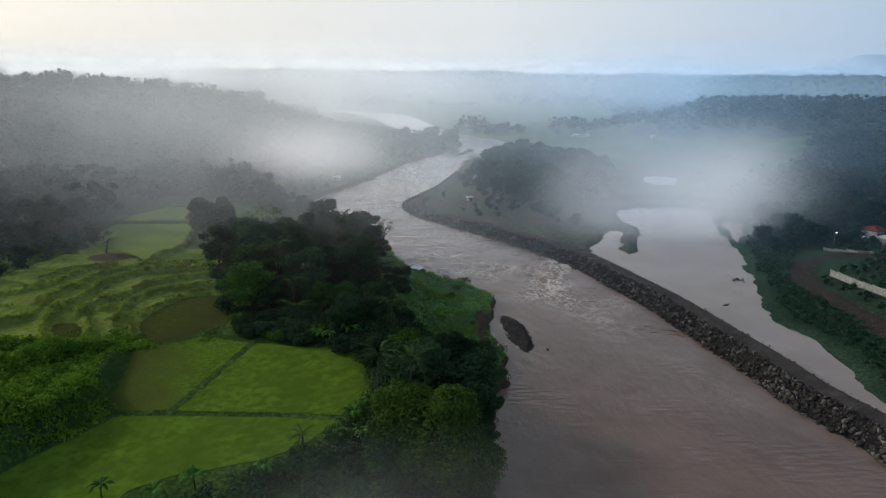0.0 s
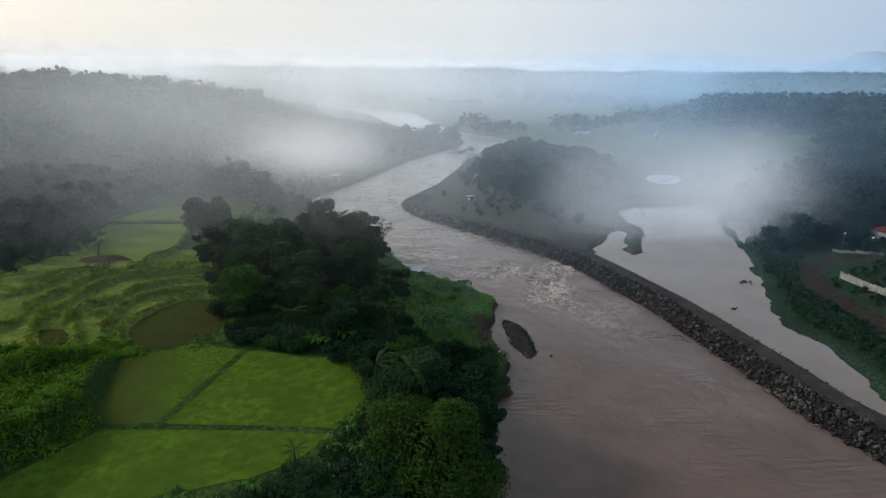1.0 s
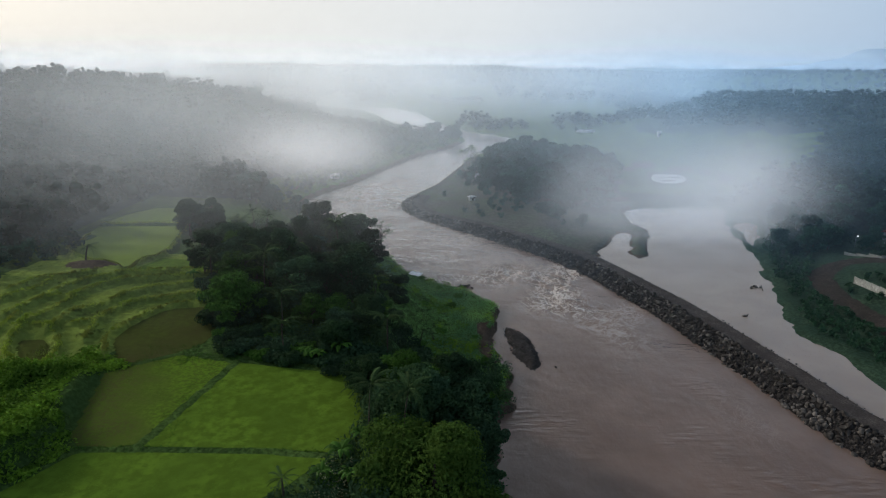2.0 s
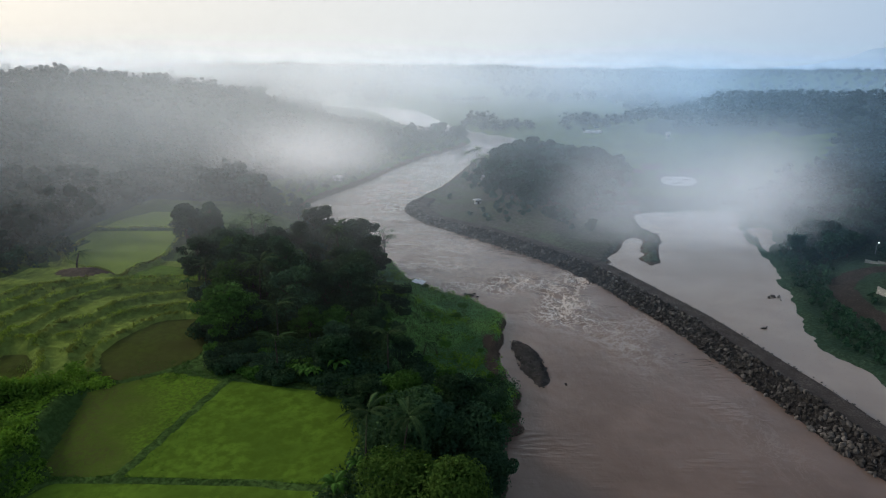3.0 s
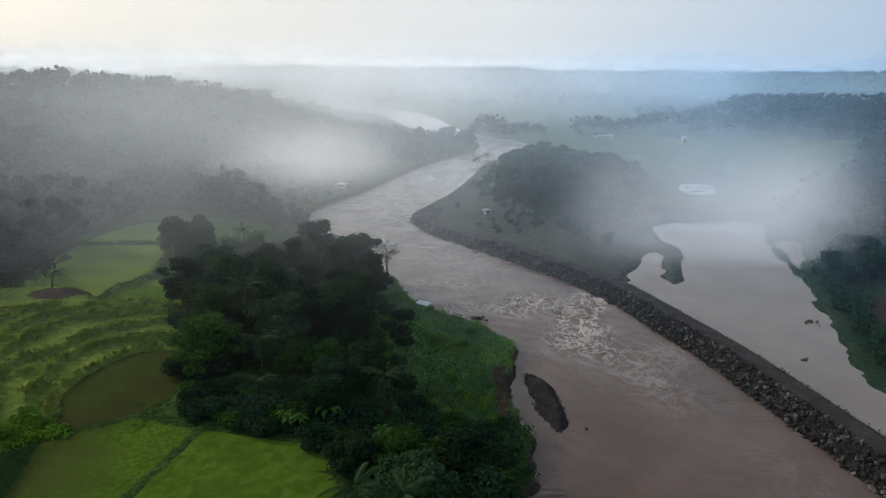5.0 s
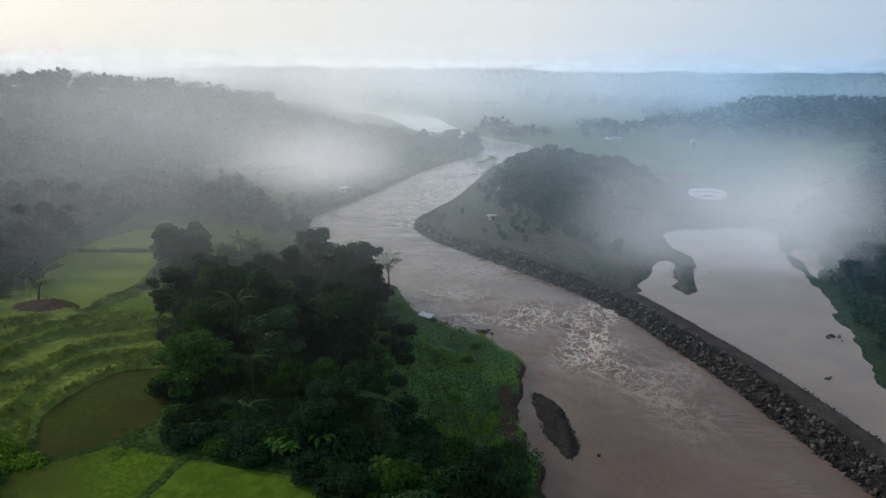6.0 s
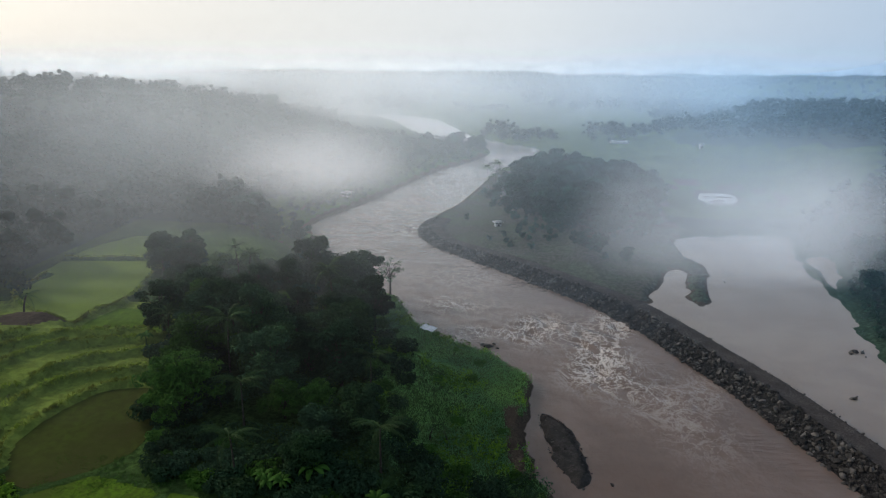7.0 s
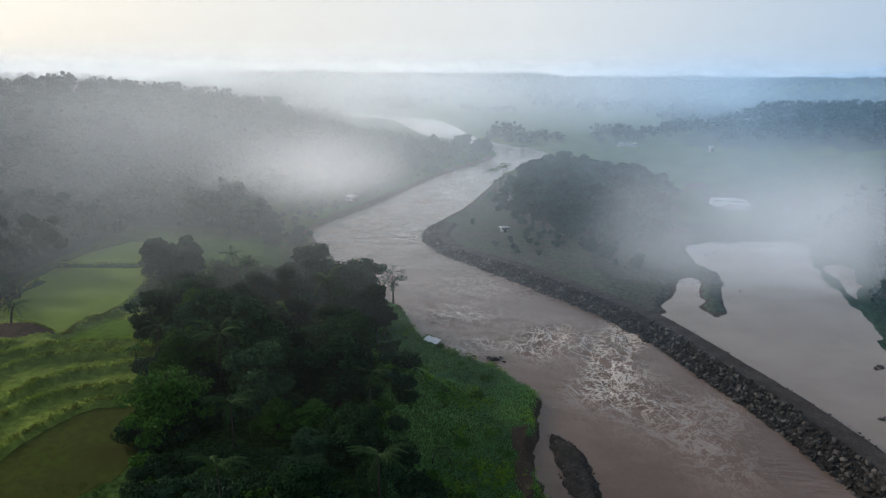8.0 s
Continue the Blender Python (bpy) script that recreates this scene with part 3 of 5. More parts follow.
tagged(sheet("river", spread(-340, -75, 85, 130, 1.0, 1.1), spread(-100, 85, 330, 1345, 0.9, 1.03), RIVER, M_RIVER, True),
       "muddy brown river running fast with foaming rapids", "river", kind="structure")
tagged(sheet("lagoon", np.arange(50, 172, 3.0), np.arange(105, 450, 3.0), LAGOON, M_LAGOON, False),
       "still pale brown backwater behind the stone dike", "water", kind="structure")

# ---- dike ----
DIKE = RIGHT[(RIGHT[:, 1] > 30) & (RIGHT[:, 1] < 352)]
seg = np.diff(DIKE, axis=0)
tang = np.concatenate([seg, seg[-1:]])
tang = (tang + np.roll(tang, 1, 0)) if len(tang) else tang
tang[0], tang[-1] = seg[0], seg[-1]
tang /= np.linalg.norm(tang, axis=1)[:, None]
side = np.stack([tang[:, 1], -tang[:, 0]], -1)
along = np.concatenate([[0], np.cumsum(np.linalg.norm(seg, axis=1))])


def dike_point(s, off):
    x = np.interp(s, along, DIKE[:, 0]) + off * np.interp(s, along, side[:, 0])
    y = np.interp(s, along, DIKE[:, 1]) + off * np.interp(s, along, side[:, 1])
    return x, y


def dike_height(off, s):
    fade = 1 - 0.45 * smooth01((s - 235) / 60)
    return np.interp(off, [-1.5, 0, 4.6, 5.3, 10.2, 10.8, 13.3, 16], [-0.8, 0.0, 2.9, 3.1, 3.05, 2.8, 0.0, -1.2]) * fade


offs = np.array([-1.5, 0, 1.2, 2.4, 3.6, 4.6, 5.3, 6.5, 7.8, 9.0, 10.2, 10.8, 11.6, 12.4, 13.3, 16])
ss = np.arange(0, along[-1], 1.2)
S, O = np.meshgrid(ss, offs, indexing="ij")
dx, dy = dike_point(S, O)
dz = dike_height(O, S) + 0.18 * soft_noise(dx, dy, 3, 3) * (O > 0.5) + np.where((O > 6) & (O < 9.5), -0.1, 0)
n = np.arange(S.size).reshape(S.shape)
dq = np.stack([n[:-1, :-1], n[:-1, 1:], n[1:, 1:], n[1:, :-1]], -1).reshape(-1, 4)
dike = new("dike", mesh_of("dike", np.stack([dx, dy, dz], -1).reshape(-1, 3), dq.tolist(), [M_GRAVEL, M_RUBBLE], (np.tile(offs[:-1], len(ss) - 1) < 5).astype(int), smooth=True))
tagged(dike, "long curved dike with a dark gravel track on top", "dike", kind="structure")


# ---- plants ----
import itertools


def leaf_cloud(rng, lobes, count, size, flat=0.25):
    """Bent leaf sprays over the skin of several lobes (x, y, z, radius, squash)."""
    lobes = np.asarray(lobes, float)
    w = lobes[:, 3] ** 2
    pick = rng.choice(len(lobes), count, p=w / w.sum())
    d = rng.normal(size=(count, 3))
    d[:, 2] = d[:, 2] * 0.9 + 0.15
    d /= np.linalg.norm(d, axis=1)[:, None]
    r = lobes[pick, 3] * (0.55 + 0.6 * rng.random(count) ** 0.8)
    pos = lobes[pick, :3] + d * r[:, None] * np.stack([np.ones(count), np.ones(count), lobes[pick, 4]], -1)
    nrm = d + rng.normal(size=(count, 3)) * 0.36 + np.array([0, 0, 0.4])
    nrm /= np.linalg.norm(nrm, axis=1)[:, None]
    t = np.cross(nrm, rng.normal(size=(count, 3)))
    t /= np.linalg.norm(t, axis=1)[:, None]
    b = np.cross(nrm, t)
    s = size * (0.6 + 0.8 * rng.random(count))[:, None]
    v = np.stack([pos - t * s, pos - b * s * 0.45 + nrm * s * flat, pos + t * s - nrm * s * 0.25, pos + b * s * 0.45 + nrm * s * flat], 1).reshape(-1, 3)
    q = np.arange(count * 4).reshape(-1, 4)
    return v, q.tolist()


def lumpy(rng, lobes, each, grow=0.5):
    """The lobes of a crown with smaller boughs breaking out of their upper skin."""
    out = list(lobes)
    for x, y, z, rad, flat in lobes:
        for _ in range(each):
            d = rng.normal(size=3)
            d[2] = abs(d[2]) * 0.8
            d /= np.linalg.norm(d)
            out.append((x + d[0] * rad * 0.85, y + d[1] * rad * 0.85, z + d[2] * rad * 0.85 * flat, rad * grow * (0.6 + 0.6 * rng.random()), 0.75))
    return out


def make_tree(seed, tall, wide, lobes_n, count, size, leaf, name="tree", open_crown=0.0, low_crown=0.22, flat=0.5):
    """A broadleaf tree: tapered trunk with limbs, and a crown of leaf sprays."""
    rng = np.random.default_rng(seed)
    lean = rng.normal(size=2) * 0.04 * tall
    fork = tall * (low_crown + 0.1)
    chunks = [tube([(0, 0, -0.6), (lean[0] * 0.2, lean[1] * 0.2, fork * 0.5), (lean[0] * 0.5, lean[1] * 0.5, fork), (lean[0], lean[1], tall * 0.85)],
                   [tall * 0.028, tall * 0.022, tall * 0.018, tall * 0.005], 7)]
    lobes = []
    for k in range(lobes_n):
        w = 2 * math.pi * (k + rng.random() * 0.7) / lobes_n
        up = low_crown + (0.88 - low_crown) * rng.random() ** 0.8
        out = wide * 0.5 * (0.25 + 0.65 * rng.random()) * (1.15 - 0.6 * max(0, up - 0.5))
        rad = wide * (0.09 + 0.1 * rng.random()) * (1 - open_crown * 0.1)
        c = np.array([out * math.cos(w), out * math.sin(w), tall * up])
        lobes.append((*c, rad, flat + 0.8 * flat * rng.random()))
        start = np.array([lean[0] * 0.4, lean[1] * 0.4, fork * (0.75 + 0.4 * rng.random())])
        chunks.append(tube([start, (start + c) / 2 + np.array([0, 0, 0.05 * tall]), c], [tall * 0.011, tall * 0.007, tall * 0.003], 5))
    lobes.append((lean[0], lean[1], tall * (0.92 if open_crown else 0.84), wide * (0.12 if open_crown else 0.24), 0.75))
    if not open_crown:
        lobes.append((0, 0, tall * (low_crown + 0.2), wide * 0.33, 0.85))
    if not open_crown:
        lobes = lumpy(rng, lobes, 3)
    thing = new(name)
    part("trunk", mesh_of("trunk", *join(chunks), M_BARK, smooth=True), thing)
    part("crown", mesh_of("crown", *leaf_cloud(rng, lobes, count, size), leaf), thing)
    return thing


def make_dome(seed, tall, wide, count, size, leaf):
    """A dense tree whose crown is one broad dome of many soft lobes."""
    rng = np.random.default_rng(seed)
    lobes, chunks = [(0, 0, tall * 0.45, wide * 0.36, 0.9)], [tube([(0, 0, -0.6), (0.2, 0, tall * 0.3), (0.1, 0.2, tall * 0.7)], [0.5, 0.4, 0.15], 8)]
    for k in range(13):
        w, e = 2.4 * k + 0.5 * rng.random(), math.asin(((k * 0.618) % 1) ** 0.8)
        c = np.array([wide * 0.38 * math.cos(e) * math.cos(w), wide * 0.38 * math.cos(e) * math.sin(w), tall * (0.34 + 0.5 * math.sin(e))])
        c = c * (0.8 + 0.3 * rng.random())
        lobes.append((*c, wide * (0.15 + 0.09 * rng.random()), 0.85))
        if k % 4 == 0:
            chunks.append(tube([(0.1, 0, tall * 0.25), tuple(c * 0.6 + np.array([0, 0, tall * 0.1])), tuple(c)], [0.2, 0.12, 0.05], 5))
    lobes = lumpy(rng, lobes, 4, 0.42)
    thing = new("tree")
    part("trunk", mesh_of("trunk", *join(chunks), M_BARK, smooth=True), thing)
    part("crown", mesh_of("crown", *leaf_cloud(rng, lobes, count, size), leaf), thing)
    return thing


def frond_mesh(name, length, pairs, droop, leaflet, mat):
    """One feathered palm leaf, arching from the crown outwards along x."""
    t = np.linspace(0, 1, 9)
    rx = length * (t - 0.12 * t ** 2)
    rz = length * (0.34 * t - droop * t ** 2.2)
    chunks = [tube(np.stack([rx, 0 * t, rz], -1), 0.05 * (1.05 - t) + 0.008, 4)]
    v, f = [], []
    for k in range(pairs):
        u = 0.14 + 0.86 * (k + 0.5) / pairs
        p = np.array([np.interp(u, t, rx), 0, np.interp(u, t, rz)])
        ln = leaflet * math.sin(math.pi * min(1, 0.18 + 0.8 * u)) ** 0.6
        for sgn in (-1, 1):
            tip = p + np.array([0.45 * ln, sgn * ln * 0.8, -0.42 * ln])
            b = len(v)
            v += [p - np.array([0.05, 0, 0]), p + np.array([0.06, 0, 0]), tip]
            f.append((b, b + 1, b + 2))
    chunks.append((v, f))
    return mesh_of(name, *join(chunks), mat)


FROND = frond_mesh("frond", 5.4, 30, 0.62, 1.0, M_PALM)
FROND_OLD = frond_mesh("frond", 4.8, 26, 1.05, 0.85, M_PALM)


def make_palm(seed, tall, fronds=19, size=1.0):
    """A coconut palm: curved ringed trunk and arching fronds."""
    rng = np.random.default_rng(seed)
    thing = new("coconut_palm")
    bend = rng.normal(size=2) * tall * 0.07
    t = np.linspace(0, 1, 7)
    pts = np.stack([bend[0] * t ** 2, bend[1] * t ** 2, tall * t - 0.5 * (1 - t)], -1)
    rad = 0.2 - 0.08 * t
    rad[0] = 0.3
    part("trunk", mesh_of("trunk", *tube(pts, rad, 8), M_BARK, smooth=True), thing)
    for k in range(fronds):
        old = k % 4 == 3
        m = Matrix.Translation((bend[0], bend[1], tall - 0.1)) @ pose(0, 0, 0, 0, (18 if old else -42 + 55 * rng.random()), 137.5 * k + 12 * rng.random()) @ Matrix.Scale(size * (0.85 + 0.25 * rng.random()), 4)
        part("frond", FROND_OLD if old else FROND, thing, m=m)
    return thing


def banana_leaf_mesh():
    t = np.linspace(0, 1, 7)
    v, f = [], []
    for u in t:
        w = 0.34 * math.sin(math.pi * min(1, 0.08 + 0.92 * u)) ** 0.7
        x, z = 2.5 * (u - 0.25 * u * u), 2.5 * (0.75 * u - 0.8 * u ** 2.2)
        v += [(x, -w, z - 0.12), (x, 0, z), (x, w, z - 0.12)]
    for i in range(6):
        a = 3 * i
        f += [(a, a + 1, a + 4, a + 3), (a + 1, a + 2, a + 5, a + 4)]
    return mesh_of("leaf", v, f, M_LEAF2)


BANANA_LEAF = banana_leaf_mesh()


def make_banana(seed, tall=2.6):
    rng = np.random.default_rng(seed)
    thing = new("banana_plant")
    part("stem", mesh_of("stem", *tube([(0, 0, -0.3), (0.05, 0, tall * 0.6), (0.1, 0.05, tall)], [0.16, 0.12, 0.07], 7), M_PALM, smooth=True), thing)
    for k in range(9):
        part("leaf", BANANA_LEAF, thing, m=Matrix.Translation((0.1, 0.05, tall - 0.1)) @ pose(0, 0, 0, 0, -25 + 40 * rng.random(), 137.5 * k) @ Matrix.Scale(0.8 + 0.5 * rng.random(), 4))
    return thing


def make_bush(seed, wide, tall, count, size, leaf):
    rng = np.random.default_rng(seed)
    lobes = [(wide * 0.33 * math.cos(k * 1.9), wide * 0.33 * math.sin(k * 1.9), tall * (0.35 + 0.2 * rng.random()), wide * (0.22 + 0.14 * rng.random()), 0.85 * tall / wide + 0.15) for k in range(6)]
    thing = new("bush")
    part("stem", mesh_of("stem", *join([tube([(0, 0, -0.4), (0.5 * x, 0.5 * y, 0.5 * z), (x, y, z)], [0.07, 0.05, 0.02], 5) for x, y, z, r, s in lobes]), M_BARK), thing)
    part("foliage", mesh_of("foliage", *leaf_cloud(rng, lobes, count, size), leaf), thing)
    return thing


def stand(kind_of, x, y, turn, scale=1.0, sink=0.1):
    """A copy of a plant on the ground at x, y."""
    z = float(height(np.array([x]), np.array([y]))[0])
    return copy_thing(kind_of, Matrix.Translation((x, y, z - sink)) @ pose(0, 0, 0, 0, 0, turn) @ Matrix.Scale(scale, 4))


STOCK = []


def stocked(thing, label, category, group=""):
    tagged(thing, label, category, group)
    STOCK.append(thing)
    return thing


T_OAK = stocked(make_tree(1, 15, 12, 20, 5200, 0.45, M_LEAF), "tall dark-leaved broadleaf tree in the riverside grove", "tree", "grove trees")
T_TALL = stocked(make_tree(2, 19, 10, 18, 4000, 0.5, M_LEAF, low_crown=0.3), "slender tall dark tree in the riverside grove", "tree", "grove trees")
T_WIDE = stocked(make_tree(3, 12, 14, 22, 6000, 0.42, M_LEAF, low_crown=0.25), "broad spreading dark green tree in the grove", "tree", "grove trees")
T_LIGHT = stocked(make_tree(4, 12, 12, 22, 4200, 0.42, M_LEAF2, low_crown=0.3, flat=0.26), "lighter green tree with layered spreading crown", "tree", "grove trees")
T_ROUND = stocked(make_dome(5, 15, 20, 24000, 0.3, M_LEAF3), "dense rounded yellow-green tree at the river bank", "tree")
T_SPARSE = stocked(make_tree(6, 12, 8, 15, 400, 0.3, M_LEAF, open_crown=1.0, low_crown=0.38), "lone thin tree with open crown on the bank", "tree")
T_MID = stocked(make_tree(7, 12, 10, 14, 1150, 0.9, M_LEAF4, low_crown=0.25), "dark broadleaf tree in the mist", "tree", "valley trees")
T_MID2 = stocked(make_tree(8, 10, 11, 14, 1150, 0.9, M_LEAF4, low_crown=0.2), "broad dark tree in the mist", "tree", "valley trees")
P_TALL = stocked(make_palm(11, 12), "tall coconut palm with drooping feathered fronds", "palm tree", "coconut palms")
P_MID = stocked(make_palm(12, 8.5, 17), "coconut palm with arching green fronds", "palm tree", "coconut palms")
P_YOUNG = stocked(make_palm(13, 3.2, 13, 0.5), "young palm with short trunk beside the paddy field", "palm tree", "coconut palms")
BANANA = stocked(make_banana(14), "banana plant with broad bright green leaves", "banana plant", "banana plants")
B_DARK = stocked(make_bush(21, 4.2, 3.0, 480, 0.36, M_LEAF), "dark green bush at the edge of the grove", "bush", "bushes")
B_BRIGHT = stocked(make_bush(22, 3.4, 2.2, 440, 0.34, M_LEAF2), "bright green bush on the river bank", "bush", "bushes")

rng = np.random.default_rng(5)
GROVE = np.array([(-58, 180), (-48, 152), (-40, 140), (-22, 133), (-12, 140), (-15, 158), (-24, 182), (-29, 215), (-36, 238), (-52, 240), (-84, 242), (-89, 228), (-68, 205)], float)


GLADE = np.array([(-76, 246), (-50, 246), (-47, 226), (-49, 212), (-60, 203), (-71, 209), (-75, 222)], float)


def scatter(poly, gap, tries, seed):
    """Points in a polygon of the plan, no two nearer than gap."""
    r = np.random.default_rng(seed)
    lo, hi = poly.min(0), poly.max(0)
    got = np.zeros((0, 2))
    for _ in range(tries):
        p = lo + (hi - lo) * r.random(2)
        if inside(p[:1], p[1:], poly)[0] and (len(got) == 0 or np.hypot(*(got - p).T).min() > gap):
            got = np.vstack([got, p])
    return got


PALMS = [(-20.5, 88.5, P_YOUNG, 1.0), (-10.7, 102.5, P_TALL, 0.88), (-5.4, 102, P_TALL, 0.88), (-11, 138, P_MID, 0.95), (-35.4, 148, P_MID, 1.0), (-31.6, 133.5, P_MID, 0.9), (-44, 165, P_TALL, 1.1), (-103, 191, P_YOUNG, 1.3),
         (-16, 161, P_MID, 0.95), (-1.5, 155.3, P_YOUNG, 0.8), (-4.7, 155, P_YOUNG, 0.8), (-66, 215, P_MID, 1.0), (-57, 214, P_TALL, 0.9), (-62, 178, P_MID, 0.8), (-30, 196, P_TALL, 1.1), (-64, 226, P_TALL, 0.85)]
for i, (x, y) in enumerate(scatter(GROVE, 5.4, 1200, 3)):
    if inside(np.array([x]), np.array([y]), GLADE)[0] or min((x - q[0]) ** 2 + (y - q[1]) ** 2 for q in PALMS) < (6.5 if y < 160 else 4.6) ** 2:
        continue
    kinds = (T_OAK, T_TALL, T_WIDE, T_OAK, T_LIGHT, T_WIDE) if y < 200 else (T_OAK, T_TALL, T_MID, T_WIDE)
    stand(kinds[rng.integers(len(kinds))], x, y, 360 * rng.random(), (0.5 + 0.5 * rng.random()) if y < 160 else (0.6 + 0.4 * rng.random()) if y < 205 else (0.5 + 0.3 * rng.random()))
for x, y, k, s in ((-22, 205, T_TALL, 0.9), (-40, 170, T_TALL, 1.0), (-52, 168, T_LIGHT, 1.0), (-46, 150, T_LIGHT, 1.05), (-88, 231, T_OAK, 0.85), (-82, 236, T_TALL, 0.7), (-79, 229, T_OAK, 0.7), (-66, 184, T_OAK, 0.85), (-41, 222, T_OAK, 1.05), (-84, 296, T_MID, 1.0), (-90, 304, T_MID2, 1.1), (-80, 303, T_MID, 0.9), (-97, 312, T_MID2, 1.0), (-74, 290, T_MID2, 0.8), (-66, 296, T_MID, 0.8), (-88, 315, T_MID, 1.1), (-34, 222, T_WIDE, 1.2),
                   (-30, 230, T_OAK, 1.1), (4, 112, T_WIDE, 0.95), (2, 120, T_OAK, 0.8), (-4, 108, T_WIDE, 0.85), (6, 106, T_WIDE, 0.8), (-6, 118, T_LIGHT, 0.7), (7, 98, T_OAK, 0.5),
                   (-0.5, 91, T_ROUND, 1.0), (-13, 118, T_WIDE, 0.6), (6, 72, T_WIDE, 0.8)):
    stand(k, x, y, 360 * rng.random(), s)
stand(T_SPARSE, -22.3, 240, 40, 1.05)
for x, y, k, s in PALMS:
    stand(k, x, y, 360 * rng.random(), s)
for x, y in ((-25.2, 132.5), (-27, 132), (-24, 131), (-26, 131), (-8.7, 128), (-10, 127), (-38, 77), (-34, 80), (-46, 78), (-25, 83), (-16, 92), (-14, 96), (-12, 92), (-63, 172), (-66, 176), (-20, 133), (-12, 102)):
    stand(BANANA, x, y, 360 * rng.random(), 0.75 + 0.45 * rng.random())
for i, (x, y) in enumerate(scatter(np.array([(-46, 133), (-14, 122), (-10, 100), (-22, 82), (0, 78), (9, 92), (9, 118), (12, 138), (0, 148), (-10, 150), (-14, 132), (-30, 140)], float), 3.0, 500, 8)):
    stand(B_DARK if i % 4 else B_BRIGHT, x, y, 360 * rng.random(), 0.7 + 0.6 * rng.random())
for i, (x, y) in enumerate(scatter(np.array([(-51, 142), (-45, 134.5), (-18, 126), (-14, 132), (-30, 139), (-46, 148)], float), 2.4, 300, 18)):
    stand(B_DARK if i % 3 else B_BRIGHT, x, y, 360 * rng.random(), 0.5 + 0.5 * rng.random())
for i, (x, y) in enumerate(scatter(np.array([(-66, 190), (-62, 172), (-54, 150), (-48, 142), (-42, 148), (-48, 166), (-56, 186)], float), 3.0, 300, 28)):
    stand(B_DARK if i % 3 else B_BRIGHT, x, y, 360 * rng.random(), 0.8 + 0.6 * rng.random())
for i, (x, y) in enumerate(scatter(np.array([(-13, 150), (-21, 182), (-27, 205), (-21, 212), (-15, 196), (-9, 175), (-8, 150)], float), 3.8, 400, 58)):
    stand(B_DARK if i % 3 else B_BRIGHT, x, y, 360 * rng.random(), 0.7 + 0.5 * rng.random())
for x, y in scatter(GLADE, 4.2, 300, 59):
    stand(B_DARK, x, y, 360 * rng.random(), 0.6 + 0.7 * rng.random())
for x, y in scatter(np.array([(13, 140), (11, 165), (13, 182), (2, 200), (-14, 214), (-22, 205), (-14, 180), (-8, 150)], float), 8.5, 120, 9):
    stand(B_BRIGHT, x, y, 360 * rng.random(), 0.35 + 0.4 * rng.random())
ISLAND = np.array([(20, 436), (25, 366), (31, 334), (44, 308), (66, 303), (84, 330), (92, 362), (110, 420), (92, 470), (70, 500), (46, 522), (34, 490)], float)
for x, y in scatter(ISLAND, 6.6, 900, 10):
    stand((T_MID, T_MID2)[rng.integers(2)], x, y, 360 * rng.random(), 0.75 + 0.5 * rng.random())
for x, y, k, s in ((13, 437, P_TALL, 1.1), (17, 442, P_TALL, 1.25), (20, 434, P_TALL, 1.0), (15, 428, P_MID, 1.1), (-185, 655, T_MID, 1.5), (-75, 560, T_MID, 0.9), (-62, 600, T_MID2, 1.0), (-100, 585, T_MID, 1.1), (-128, 620, T_MID2, 1.2), (-40, 625, T_MID2, 0.8), (-48, 530, T_MID2, 0.8), (-38, 555, T_MID2, 0.7), (-150, 640, T_MID, 1.2), (14, 404, T_MID2, 0.5), (16, 392, T_MID, 0.5), (20, 372, T_MID2, 0.55), (14, 378, T_MID2, 0.4), (24, 352, T_MID, 0.5), (10, 415, T_MID2, 0.45), (22, 335, T_MID2, 0.4), (18, 412, T_MID, 0.6), (45, 290, T_MID2, 0.55), (50, 288, T_MID2, 0.6), (20, 350, T_MID2, 0.4), (60, 283, T_MID2, 0.5), (178, 268, T_MID, 0.9), (158, 262, T_MID2, 0.7), (182, 250, T_MID, 0.8), (150, 250, T_MID2, 0.6), (186, 236, T_MID2, 0.8), (176, 232, T_MID, 0.7), (166, 252, T_MID2, 0.5), (162, 246, T_MID, 0.42), (157, 242, T_MID2, 0.45), (153, 238, T_MID, 0.4), (166, 240, T_MID2, 0.3), (148, 256, T_MID, 0.5), (154, 252, T_MID2, 0.5), (177, 246, T_MID, 0.5), (9, 648, T_MID2, 1.2), (2, 640, T_MID2, 0.9), (3, 662, T_MID2, 1.0), (-8, 676, T_MID, 0.9), (13, 640, T_MID, 0.8), (-14, 655, T_MID2, 1.0)):
    stand(k, x, y, 360 * rng.random(), s)


for x, y in scatter(np.array([(124, 238), (129, 255), (141, 274), (146, 300), (150, 335), (186, 335), (186, 262), (165, 260), (150, 246), (140, 236)], float), 6.2, 500, 55):
    stand((T_MID, T_MID2)[rng.integers(2)], x, y, 360 * rng.random(), 0.5 + 0.5 * rng.random())

ICO = np.array([(0, s * 0.526, t * 0.851) for s in (-1, 1) for t in (-1, 1)] + [(s * 0.526, t * 0.851, 0) for s in (-1, 1) for t in (-1, 1)] + [(s * 0.851, 0, t * 0.526) for s in (-1, 1) for t in (-1, 1)])
ICO_FACES = [(a, q, c) for a, q, c in itertools.combinations(range(12), 3) if max(np.linalg.norm(ICO[a] - ICO[q]), np.linalg.norm(ICO[q] - ICO[c]), np.linalg.norm(ICO[a] - ICO[c])) < 1.1]
ICO_FACES = np.array([(a, q, c) if np.dot(np.cross(ICO[q] - ICO[a], ICO[c] - ICO[a]), ICO[a]) > 0 else (a, c, q) for a, q, c in ICO_FACES])


